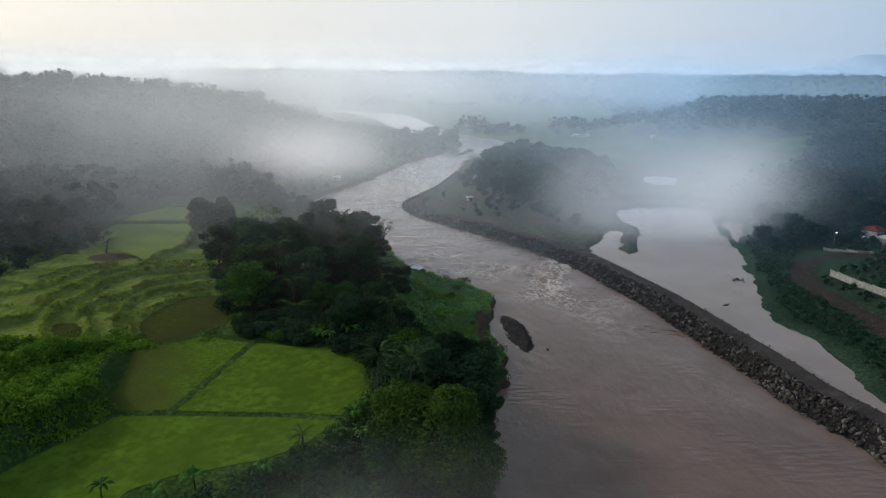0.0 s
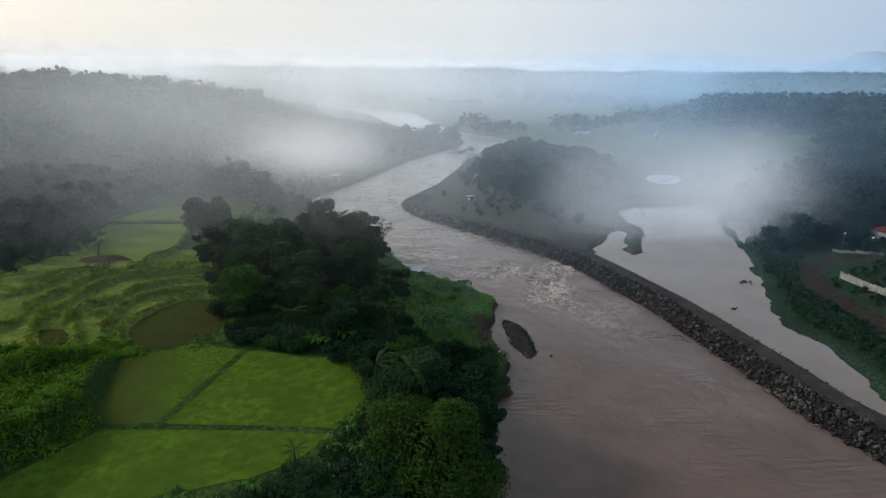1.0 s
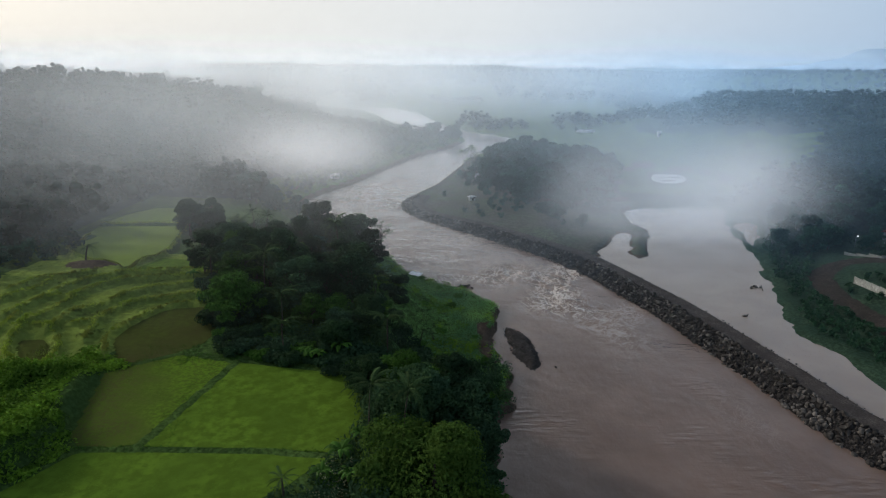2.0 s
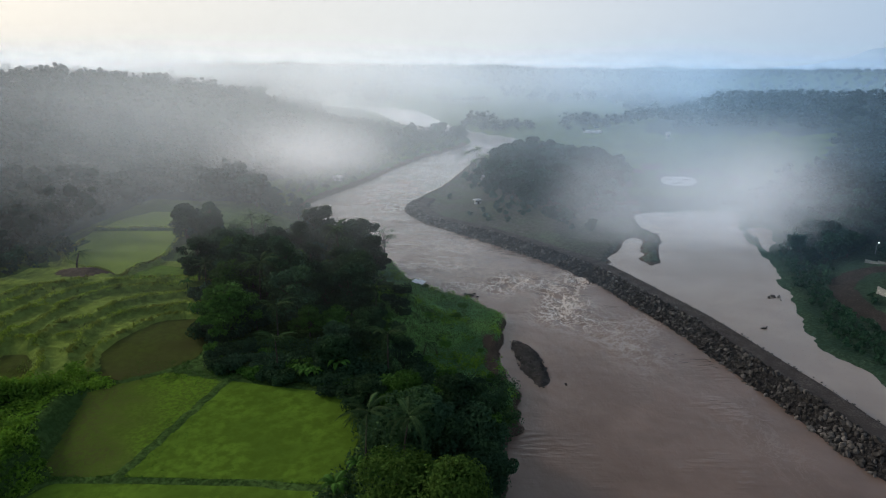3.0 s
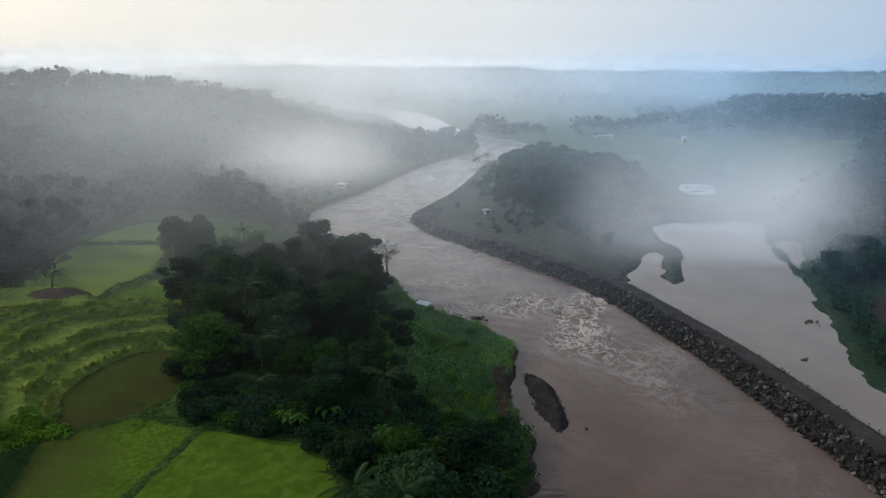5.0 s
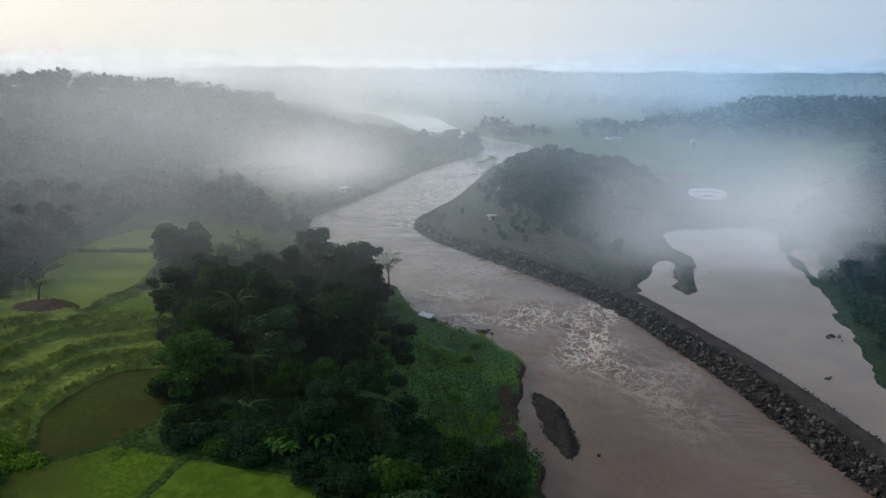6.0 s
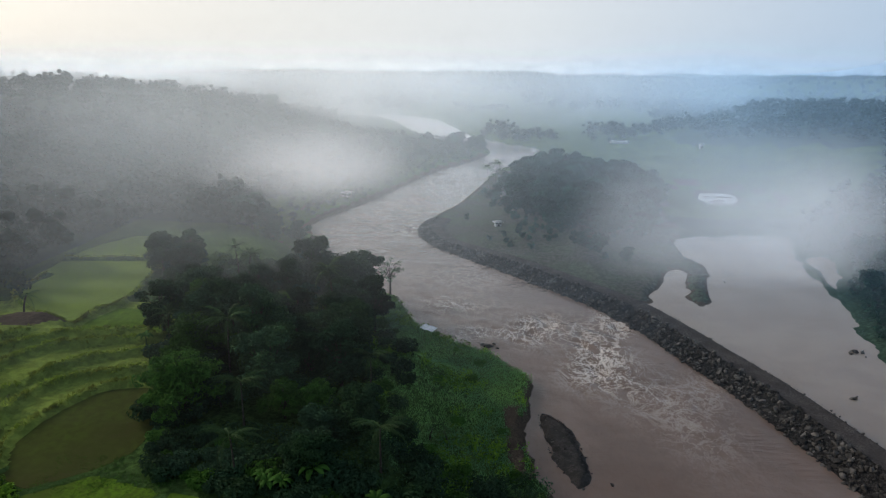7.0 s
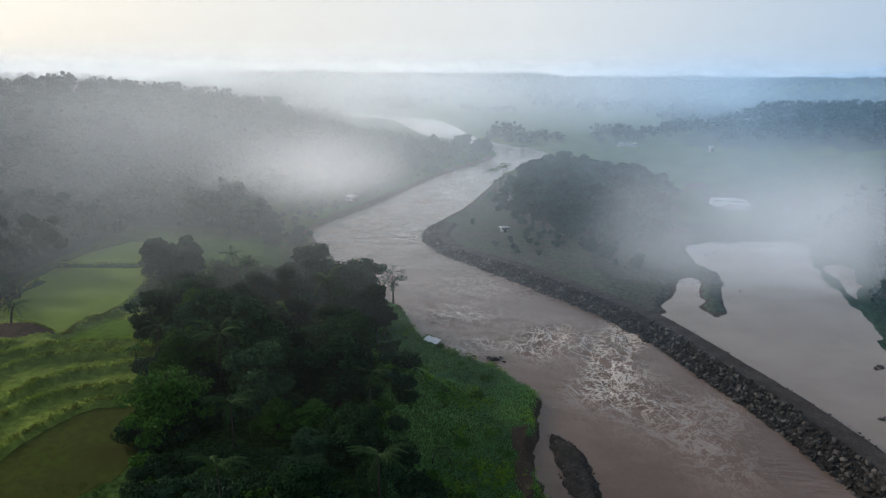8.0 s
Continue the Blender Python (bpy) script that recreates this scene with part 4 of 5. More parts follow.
def woods(name, label, pts, tall, count, size, seed, leaf=None, vary=0.35, shore=0.0, solid_crowns=False):
    """Far trees that nobody could count, as one mesh of leaf sprays."""
    r = np.random.default_rng(seed)
    chunks = []
    z = height(pts[:, 0], pts[:, 1])
    grow = 1 + 0.35 * soft_noise(pts[:, 0], pts[:, 1], 60, 26)
    if shore:
        grow = grow * np.interp(water_gap(pts[:, 0], pts[:, 1])[0], [25, 150], [shore, 1.0])
    for (x, y), h, g in zip(pts, z, grow):
        t = tall * (1 - vary + 2 * vary * r.random()) * g
        w = t * (0.28 + 0.16 * r.random())
        lobes = [(x + w * 0.6 * r.normal(), y + w * 0.6 * r.normal(), h + t * (0.25 + 0.62 * r.random()), w * (0.3 + 0.22 * r.random()), 0.8) for _ in range(9)]
        lobes.append((x, y, h + t * 0.5, w * 0.75, 1.0))
        chunks.append(leaf_cloud(r, lobes, count, size))
        if solid_crowns:
            for lx, ly, lz, rad, flat in lobes:
                form = ICO * (0.75 + 0.5 * r.random((12, 1)))
                chunks.append((form * (rad * np.array([0.74, 0.74, 0.62])) + np.array([lx, ly, lz]), ICO_FACES.tolist()))
    return tagged(new(name, mesh_of(name, *join(chunks), leaf or M_WOODS, smooth=solid_crowns)), label, "woods", kind="stuff")


def field_of(xlo, xhi, ylo, yhi, gap, seed, test):
    """A jittered grid of places in the plan that pass a test."""
    r = np.random.default_rng(seed)
    x, y = np.meshgrid(np.arange(xlo, xhi, gap), np.arange(ylo, yhi, gap))
    x = (x + gap * 0.9 * (r.random(x.shape) - 0.5)).ravel()
    y = (y + gap * 0.9 * (r.random(y.shape) - 0.5)).ravel()
    d = water_gap(x, y)[0]
    k = (d > 4) & test(x, y)
    return np.stack([x[k], y[k]], -1)


def left_of_river(x, y):
    return x < np.interp(y, LEFT[:, 1], LEFT[:, 0])


def right_of_river(x, y):
    return x > np.interp(y, RIGHT[:, 1], RIGHT[:, 0])


FIELD_FAR = np.array([(-128, 196), (-126, 240), (-112, 285), (-88, 282), (-80, 240), (-70, 197), (-92, 186), (-110, 190)], float)
woods("hill_woods", "dense dark forest on the hillside in the morning mist",
      field_of(-420, -40, 205, 480, 8.5, 31, lambda x, y: left_of_river(x, y) & ~inside(x, y, FIELD_FAR) & ((x < -128) | (y > 290)) & (x > -0.9 * y - 40) & (water_gap(x, y)[0] > 26)), 13, 120, 0.8, 41, None, 0.35, 0.0, True)
woods("shore_scrub", "low scrub along the misty far bank",
      field_of(-110, 25, 300, 700, 7, 38, lambda x, y: left_of_river(x, y) & (water_gap(x, y)[0] < 42)), 3.2, 30, 0.9, 48)
woods("ridge_woods", "misty forest along the ridge above the river",
      field_of(-800, 20, 480, 1000, 14, 32, lambda x, y: left_of_river(x, y) & (x > -0.85 * y - 40) & (water_gap(x, y)[0] > np.interp(y, [480, 620, 760], [40, 30, 90]))), 12, 40, 1.1, 42, None, 0.4, 0.55, True)
woods("scrub", "dark scrub and small trees beside the rice terraces",
      field_of(-160, -112, 165, 215, 6.0, 33, lambda x, y: x < -104 - 0.15 * (y - 165)), 5, 90, 0.7, 43)
woods("right_woods", "dark green forest beyond the backwater",
      field_of(105, 520, 130, 520, 8.0, 34, lambda x, y: right_of_river(x, y) & (x > np.interp(y, [130, 330, 400, 520], [150, 150, 215, 300])) & ~((x < 184) & (y < 270)) & (x < 0.9 * y + 60)), 10, 60, 0.9, 44, None, 0.4, 0.0, True)
woods("point_scrub", "dark scrub on the wooded point between the waters",
      field_of(-25, 115, 262, 540, 6.5, 40, lambda x, y: right_of_river(x, y) & (water_gap(x, y)[1] > 17) & (water_gap(x, y)[0] > 4) & (x < np.interp(y, [262, 330, 420, 540], [82, 90, 112, 90])) & (soft_noise(x, y, 25, 27) > 0.12)), 3.0, 46, 0.8, 50)
woods("bank_scrub", "low green scrub along the backwater bank",
      field_of(90, 180, 100, 345, 2.5, 35, lambda x, y: (x > np.interp(y, [100, 120, 140, 148, 156, 174, 204, 240, 258, 275, 292, 330], [97, 97, 98, 99, 98, 96, 107, 118, 127, 134, 130, 142]) - 3)
               & (x < np.interp(y, [100, 150, 200, 230, 345], [113, 112, 113, 130, 180]))), 2.0, 30, 0.5, 45, M_SCRUB)
woods("yard_scrub", "rough green growth between the track and the wall",
      field_of(119, 175, 110, 260, 4.0, 39, lambda x, y: (x > np.interp(y, [110, 200, 215, 260], [122, 122, 150, 150])) & ((x - 171) ** 2 + (y - 246) ** 2 > 8 ** 2) & (np.abs(x - 129) > 2)), 2.0, 34, 0.5, 49, M_SCRUB)
woods("valley_woods", "scattered far woods on the misty plain",
      field_of(-200, 1100, 480, 1300, 13, 36, lambda x, y: right_of_river(x, y) & (x < 0.85 * y + 40) & (((soft_noise(x, y, 150, 12) > 0.14) & (y > 700)) | (((x - 390) / 190) ** 2 + ((y - 650) / 130) ** 2 < 1) | (((x - 195) / 60) ** 2 + ((y - 740) / 40) ** 2 < 1) | (((x - 128) / 10) ** 2 + ((y - 688) / 8) ** 2 < 1))), 13, 34, 1.3, 46, None, 0.4, 0.0, True)
woods("far_woods", "faint distant forest fading into the haze",
      field_of(-2600, 2600, 1300, 3600, 48, 37, lambda x, y: (np.abs(x) < 0.8 * y) & ((soft_noise(x, y, 400, 13) > -0.15) | (y > 2300))), 11, 14, 7.5, 47)

for thing in STOCK:
    for o in (*thing.children, thing):
        bpy.data.objects.remove(o)


# ---- fields ----
FIELD_MAT = {"M_RICE": M_RICE, "M_RICE_DULL": M_RICE_DULL, "M_PADDY": M_PADDY, "M_FARFIELD": M_FARFIELD, "M_TERRACE": M_TERRACE}


def tufts(name, label, pts, z, tall, blades, leaf, seed, spread_by=0.35):
    """Grass or low plants as joined blades."""
    r = np.random.default_rng(seed)
    n = len(pts) * blades
    base = np.repeat(np.column_stack([pts, z]), blades, 0) + np.column_stack([r.normal(size=(n, 2)) * spread_by, np.zeros(n)])
    w = r.random(n) * 2 * math.pi
    t = tall * (0.5 + r.random(n))
    out = np.column_stack([np.cos(w), np.sin(w), np.zeros(n)])
    wide = np.column_stack([-np.sin(w), np.cos(w), np.zeros(n)]) * (0.22 * t)[:, None]
    top = base + out * (0.5 * t)[:, None] + np.column_stack([np.zeros((n, 2)), t])
    mid = base + out * (0.15 * t)[:, None] + np.column_stack([np.zeros((n, 2)), 0.55 * t])
    v = np.stack([base, mid - wide, top, mid + wide], 1).reshape(-1, 3)
    return tagged(new(name, mesh_of(name, v, np.arange(4 * n).reshape(-1, 4).tolist(), leaf)), label, "grass", kind="stuff")


def rounded_poly(poly):
    """A field's outline: nearly straight sides, corners a little rounded, edges a little uneven."""
    p = np.asarray(poly, float)
    out = []
    for a, c in zip(p, np.roll(p, -1, 0)):
        k = min(0.2, 0.7 / np.linalg.norm(c - a))
        for t in (k, 0.35, 0.5, 0.65, 1 - k) if np.linalg.norm(c - a) > 8 else (k, 0.5, 1 - k):
            out.append(a + (c - a) * t)
    out = np.array(out)
    wob = np.stack([soft_noise(out[:, 0], out[:, 1], 3, 40), soft_noise(out[:, 0], out[:, 1], 3, 41)], -1)
    return out + 0.5 * wob


for name, mat, level, poly, label in FIELDS:
    ring = rounded_poly(poly)
    lo, hi = ring.min(0), ring.max(0)
    nv = len(ring)
    v = np.concatenate([np.column_stack([ring, np.full(nv, level)]), np.column_stack([ring, np.full(nv, level - 0.5)])])
    f = [tuple(range(nv))] + [(i, i + nv, (i + 1) % nv + nv, (i + 1) % nv) for i in range(nv)]
    tagged(new(name, mesh_of(name, v, f, FIELD_MAT[mat])), label, "field", kind="structure")
    if lo[1] < 140 and mat.startswith("M_RICE"):
        r = np.random.default_rng(int(hi[1]))
        p = lo + (hi - lo) * r.random((3000, 2))
        clump = soft_noise(p[:, 0], p[:, 1], 7, 14) + 0.25 * r.random(len(p))
        p = p[inside(p[:, 0], p[:, 1], ring) & (clump > -0.05)]
        tufts("rice_tufts", "fresh green tufts of young rice", p, np.full(len(p), level - 0.02), 0.11, 3, M_RICE_TUFT, 61, 0.3)

# ---- creepers, bunds and bank grass ----
VINES = np.array([(-60.6, 128), (-66.5, 132), (-70.5, 137), (-72.5, 132), (-75, 127), (-84, 123), (-92, 126), (-100, 118), (-98, 96), (-84, 80), (-68, 74), (-63.5, 87), (-57.8, 94), (-56, 100.5), (-62.4, 108), (-65.6, 117), (-64.6, 124.5)], float)
r = np.random.default_rng(70)
p = VINES.min(0) + (VINES.max(0) - VINES.min(0)) * r.random((3600, 2))
p = p[inside(p[:, 0], p[:, 1], VINES)]
z = height(p[:, 0], p[:, 1])
chunks = []
for (x, y), h in zip(p, z):
    swell = float(soft_noise(np.array([x]), np.array([y]), 7, 15)[0])
    w = 0.6 + 1.0 * r.random() ** 2 + 1.3 * max(0, swell)
    chunks.append(leaf_cloud(r, [(x, y, h + 0.2 * w + 3.2 * max(-0.1, swell), w, 0.8)], 26, 0.34))
tagged(new("creepers", mesh_of("creepers", *join(chunks), M_VINE)), "bright green creeping plants over the field bank", "plants", kind="stuff")

pts = []
for line in BUNDS:
    n = int(3.5 * np.linalg.norm(np.diff(line, axis=0), axis=1).sum())
    u = r.random(n) * (len(line) - 1)
    q = np.stack([np.interp(u, np.arange(len(line)), line[:, k]) for k in (0, 1)], -1)
    pts.append(q + r.normal(size=q.shape) * 0.28)
pts = np.concatenate(pts)
tufts("bund_grass", "rough grass along the terrace banks", pts, height(pts[:, 0], pts[:, 1]) - 0.05, 0.45, 7, M_BUND, 71, 0.22)
pts = np.concatenate([np.stack([np.interp(r.random(260) * (len(c) - 1), np.arange(len(c)), c[:, k]) for k in (0, 1)], -1) for c in PATHS])
tufts("path_grass", "dark grass along the paths between paddies", pts, height(pts[:, 0], pts[:, 1]) - 0.05, 0.2, 4, M_LEAF2, 72, 0.25)
TERR = np.array([(-118, 130), (-95, 124), (-72, 128), (-70, 160), (-56, 163), (-58, 190), (-90, 188), (-112, 190)], float)
p = TERR.min(0) + (TERR.max(0) - TERR.min(0)) * r.random((5000, 2))
p = p[inside(p[:, 0], p[:, 1], TERR) & (soft_noise(p[:, 0], p[:, 1], 8, 16) > 0.3)]
tufts("terrace_grass", "green grass on the old rice terraces", p, height(p[:, 0], p[:, 1]) - 0.05, 0.4, 4, M_TERRACE_TUFT, 73, 0.4)
HEAD = np.array([(16, 137), (14, 153), (14, 167), (17, 182), (11, 195), (3, 203), (-9, 213), (-20, 236), (-30, 235), (-28, 205), (-22, 182), (-14, 155), (-10, 140), (4, 132)], float)
p = HEAD.min(0) + (HEAD.max(0) - HEAD.min(0)) * r.random((30000, 2))
d = water_gap(p[:, 0], p[:, 1])[0]
bare = (p[:, 1] > 147) & (p[:, 1] < 171) & (np.abs(np.interp(p[:, 1], LEFT[:, 1], LEFT[:, 0]) - p[:, 0] - 3.2 - 1.5 * soft_noise(p[:, 0], p[:, 1], 6, 25)) < 1.5)
p = p[inside(p[:, 0], p[:, 1], HEAD) & (d > 1.0) & ~bare]
tufts("bank_grass", "lush green grass on the river bank", p, height(p[:, 0], p[:, 1]) - 0.05, 0.28, 4, M_GRASS, 74, 0.4)
p2 = p[(soft_noise(p[:, 0], p[:, 1], 9, 17) > 0.1)][::20]
chunks = [leaf_cloud(r, [(x, y, h + 0.35, 0.9 + 0.7 * r.random(), 0.65)], 26, 0.28) for (x, y), h in zip(p2, height(p2[:, 0], p2[:, 1]))]
tagged(new("bank_shrubs", mesh_of("bank_shrubs", *join(chunks), M_VINE)), "low green shrubs spread over the grassy bank", "shrubs", kind="stuff")
p = np.column_stack([-40 + 60 * r.random(2500), 62 + 85 * r.random(2500)])
d = water_gap(p[:, 0], p[:, 1])[0]
p = p[(d > 0.5) & (p[:, 0] > np.interp(p[:, 1], [62, 76, 86, 99, 110, 124, 147], [-42, -38, -24, -15, -13, -15, -40])) & left_of_river(p[:, 0], p[:, 1])]
chunks = [leaf_cloud(r, [(x, y, h + 0.5, 1.0 + 0.8 * r.random(), 0.8)], 30, 0.3) for (x, y), h in zip(p, height(p[:, 0], p[:, 1]))]
tagged(new("undergrowth", mesh_of("undergrowth", *join(chunks), M_LEAF)), "dark undergrowth below the riverside trees", "undergrowth", kind="stuff")
p = np.column_stack([-17 + 5 * r.random(40), 84 + 12 * r.random(40)])
chunks = [leaf_cloud(r, [(x, y, h + 2.2 + 0.8 * r.random(), 0.45, 0.8)], 8, 0.075) for (x, y), h in zip(p, height(p[:, 0], p[:, 1]))]
tagged(new("blossoms", mesh_of("blossoms", *join(chunks), M_BLOOM)), "pale yellow blossoms on shrubs beside the paddy", "flowers", kind="stuff")


# ---- stones ----
def stone_mesh(seed, flat=0.75):
    """An angular stone about 1 m across."""
    r = np.random.default_rng(seed)
    bm = bmesh.new()
    for _ in range(15):
        v = r.normal(size=3)
        v /= np.linalg.norm(v)
        bm.verts.new(v * (0.42 + 0.16 * r.random()) * np.array([1.15, 0.9, flat]))
    bmesh.ops.convex_hull(bm, input=bm.verts)
    for v in [v for v in bm.verts if not v.link_faces]:
        bm.verts.remove(v)
    me = bpy.data.meshes.new("boulder")
    bm.to_mesh(me)
    bm.free()
    me.materials.append(M_ROCK)
    return me


STONES = [stone_mesh(k) for k in range(8)]
STONE_DATA = [(np.array([v.co[:] for v in me.vertices]), [tuple(q.vertices) for q in me.polygons]) for me in STONES]
r = np.random.default_rng(80)
rest, count = [], 0
n_all = 4600
us = np.sort(r.random(n_all) * along[-1])
for s in us:
    off = -0.5 + 5.7 * r.random()
    size = 0.45 + 1.1 * r.random() ** 2.2
    x, y = dike_point(s, off)
    z = float(dike_height(off, s)) + 0.12 * size
    k = int(r.integers(8))
    m = Matrix.Translation((x, y, z)) @ pose(0, 0, 0, 40 * r.normal(), 40 * r.normal(), 360 * r.random()) @ Matrix.Diagonal((size, size, size * (0.75 + 0.4 * r.random()), 1))
    if 88 < y < 128 and count < 300:
        part("boulder", STONES[k], dike, m=m)
        count += 1
    else:
        v, f = STONE_DATA[k]
        a = np.array(m)
        rest.append((v @ a[:3, :3].T + a[:3, 3], f))
for s in np.arange(4, along[-1] - 70, 1.1):
    x, y = dike_point(s + 0.4 * r.normal(), 10.6 + 0.35 * r.normal())
    v, f = STONE_DATA[int(r.integers(8))]
    rest.append((v * (0.25 + 0.35 * r.random()) + np.array([x, y, float(dike_height(10.6, s)) + 0.05]), f))
riprap = part("riprap", mesh_of("riprap", *join(rest), M_ROCK), dike, "grey broken stones covering the dike's river slope")
tagged(riprap, kind="stuff")

# gravel bar in the river
BAR = curve_through([(16.6, 171), (19.2, 170.6), (21.8, 166.5), (23.1, 160), (23.7, 154), (22.8, 149.4), (20.8, 147.4), (19.1, 151), (17.5, 156.4), (16.9, 164)], 5, True)
xs, ys = np.meshgrid(np.arange(13.5, 27, 0.4), np.arange(144, 174, 0.4))
bd = np.where(inside(xs, ys, BAR), away(xs, ys, BAR), -away(xs, ys, BAR)) + 0.9 * soft_noise(xs, ys, 2.2, 28)
bz = np.clip(bd * 0.55, -0.6, 0.85) + 0.15 * soft_noise(xs, ys, 2.2, 18)
n = np.arange(xs.size).reshape(xs.shape)
q = np.stack([n[:-1, :-1], n[:-1, 1:], n[1:, 1:], n[1:, :-1]], -1).reshape(-1, 4)
q = q[(bd.ravel()[q] > -1.2).any(1)]
used, inv = np.unique(q, return_inverse=True)
bar = new("gravel_bar", mesh_of("gravel_bar", np.stack([xs, ys, bz], -1).reshape(-1, 3)[used], inv.reshape(q.shape).tolist(), M_SILT, smooth=True))
tagged(bar, "small dark gravel bar lying in the brown river", "gravel bar", kind="structure")
chunks = []
for _ in range(700):
    x, y = 15 + 11 * r.random(), 146 + 26 * r.random()
    g = float(np.where(inside(np.array([x]), np.array([y]), BAR), 1, -1)[0] * away(np.array([x]), np.array([y]), BAR)[0])
    if g > -0.9 and (g < 1.0 or r.random() < 0.4):
        v, f = STONE_DATA[int(r.integers(8))]
        chunks.append((v * (0.15 + 0.4 * r.random() ** 2) + np.array([x, y, min(0.85, g * 0.55) + 0.08]), f))
tagged(part("pebbles", mesh_of("pebbles", *join(chunks), M_ROCK), bar), kind="stuff")


def boulder(x, y, z, size, label, seed):
    """A rounded rock, broken into facets, sitting in the water."""
    me = STONES[seed % 8].copy()
    ob = new("rock", me)
    ob.matrix_basis = Matrix.Translation((x, y, z)) @ pose(0, 0, 0, 10 * seed, 7 * seed, 50 * seed) @ Matrix.Diagonal((size, size * 0.8, size * 0.6, 1))
    return tagged(ob, label, "rock", "river rocks")


for i, (x, y, s) in enumerate(((7.2, 204.5, 3.0), (5.6, 205.6, 1.7), (8.6, 206.2, 1.5), (9.4, 203.5, 1.2), (15.2, 268.5, 2.4), (11.5, 131, 1.1), (26.5, 148.5, 0.9))):
    boulder(x, y, 0.2, s, "dark wet rock breaking the muddy river surface", i)
for i, (x, y, s) in enumerate(((84.7, 181.6, 1.7), (85.8, 182.3, 1.0), (97.6, 205.5, 1.6), (99.2, 206.3, 1.9), (101, 205.9, 1.7), (100.2, 203.5, 0.9), (104.5, 203.8, 0.8), (99.5, 177, 0.7), (88, 262, 0.9), (91, 300, 1.0), (97, 310, 1.6), (92, 306, 1.3))):
    boulder(x, y, 0.1, s, "dark stone lying in the still backwater", i + 3)


def mud_flat(x, y, rx, ry, turn, label):
    v, f = [(0, 0, 0.35)], []
    for ring, (k, z) in enumerate(((0.5, 0.3), (0.85, 0.12), (1.1, -0.3))):
        for i in range(28):
            w = 2 * math.pi * i / 28
            g = k * (1 + 0.45 * float(soft_noise(np.array([x + 2 * math.cos(w)]), np.array([y + 2 * math.sin(w)]), 1.1, 19)[0]))
            v.append((rx * g * math.cos(w), ry * g * math.sin(w), z))
    f += [(0, 1 + i, 1 + (i + 1) % 28) for i in range(28)]
    for ring in range(2):
        a = 1 + 28 * ring
        f += [(a + i, a + 28 + i, a + 28 + (i + 1) % 28, a + (i + 1) % 28) for i in range(28)]
    ob = new("mud_flat", mesh_of("mud_flat", v, f, M_BANK, smooth=True))
    ob.matrix_basis = pose(x, y, 0, 0, 0, turn)
    return tagged(ob, label, "mud flat", kind="structure")


for x, y, rx, ry, turn in ((141, 411, 6, 3, 40), (148, 423, 5, 3, 0), (139, 424, 3, 2, 30)):
    mud_flat(x, y, rx, ry, turn, "low dark mud flat in the shallow backwater")


# ---- buildings ----
def box(lo, hi):
    (a, b, c), (d, e, f) = lo, hi
    v = [(a, b, c), (d, b, c), (d, e, c), (a, e, c), (a, b, f), (d, b, f), (d, e, f), (a, e, f)]
    return v, [(3, 2, 1, 0), (4, 5, 6, 7), (0, 1, 5, 4), (1, 2, 6, 5), (2, 3, 7, 6), (3, 0, 4, 7)]


def at_ground(x, y):
    return float(height(np.array([x]), np.array([y]))[0])


def house(x, y, turn, w, d, h, roof_mat, label, name="house"):
    """A small one-storey house with a hipped roof, door and windows."""
    thing = new(name)
    part("wall", mesh_of("wall", *box((-w / 2, -d / 2, -0.5), (w / 2, d / 2, h)), M_WHITE), thing)
    e, rh = 0.7, h + 0.28 * d
    v = [(-w / 2 - e, -d / 2 - e, h), (w / 2 + e, -d / 2 - e, h), (w / 2 + e, d / 2 + e, h), (-w / 2 - e, d / 2 + e, h), (-w / 2 + d * 0.4, 0, rh), (w / 2 - d * 0.4, 0, rh)]
    v += [(a, b, c - 0.15) for a, b, c in v[:4]]
    part("roof", mesh_of("roof", v, [(0, 1, 5, 4), (1, 2, 5), (2, 3, 4, 5), (3, 0, 4), (9, 8, 7, 6), (0, 6, 7, 1), (1, 7, 8, 2), (2, 8, 9, 3), (3, 9, 6, 0)], roof_mat), thing)
    part("door", mesh_of("door", *box((-0.5, -d / 2 - 0.06, 0), (0.5, -d / 2 + 0.02, 2.05)), M_DARK), thing)
    for k in (-0.32, 0.32):
        win = part("window", mesh_of("window", *join([box((k * w - 0.7, -d / 2 - 0.07, 0.9), (k * w + 0.7, -d / 2 - 0.03, 1.0)), box((k * w - 0.7, -d / 2 - 0.07, 2.0), (k * w + 0.7, -d / 2 - 0.03, 2.1)),
                                                           box((k * w - 0.7, -d / 2 - 0.07, 1.0), (k * w - 0.6, -d / 2 - 0.03, 2.0)), box((k * w + 0.6, -d / 2 - 0.07, 1.0), (k * w + 0.7, -d / 2 - 0.03, 2.0))]), M_WHITE), thing)
        part("pane", mesh_of("pane", *box((k * w - 0.6, -d / 2 - 0.05, 1.0), (k * w + 0.6, -d / 2 - 0.01, 2.0)), M_DARK), win)
    thing.matrix_basis = pose(x, y, at_ground(x, y), 0, 0, turn)
    return tagged(thing, label, "house")


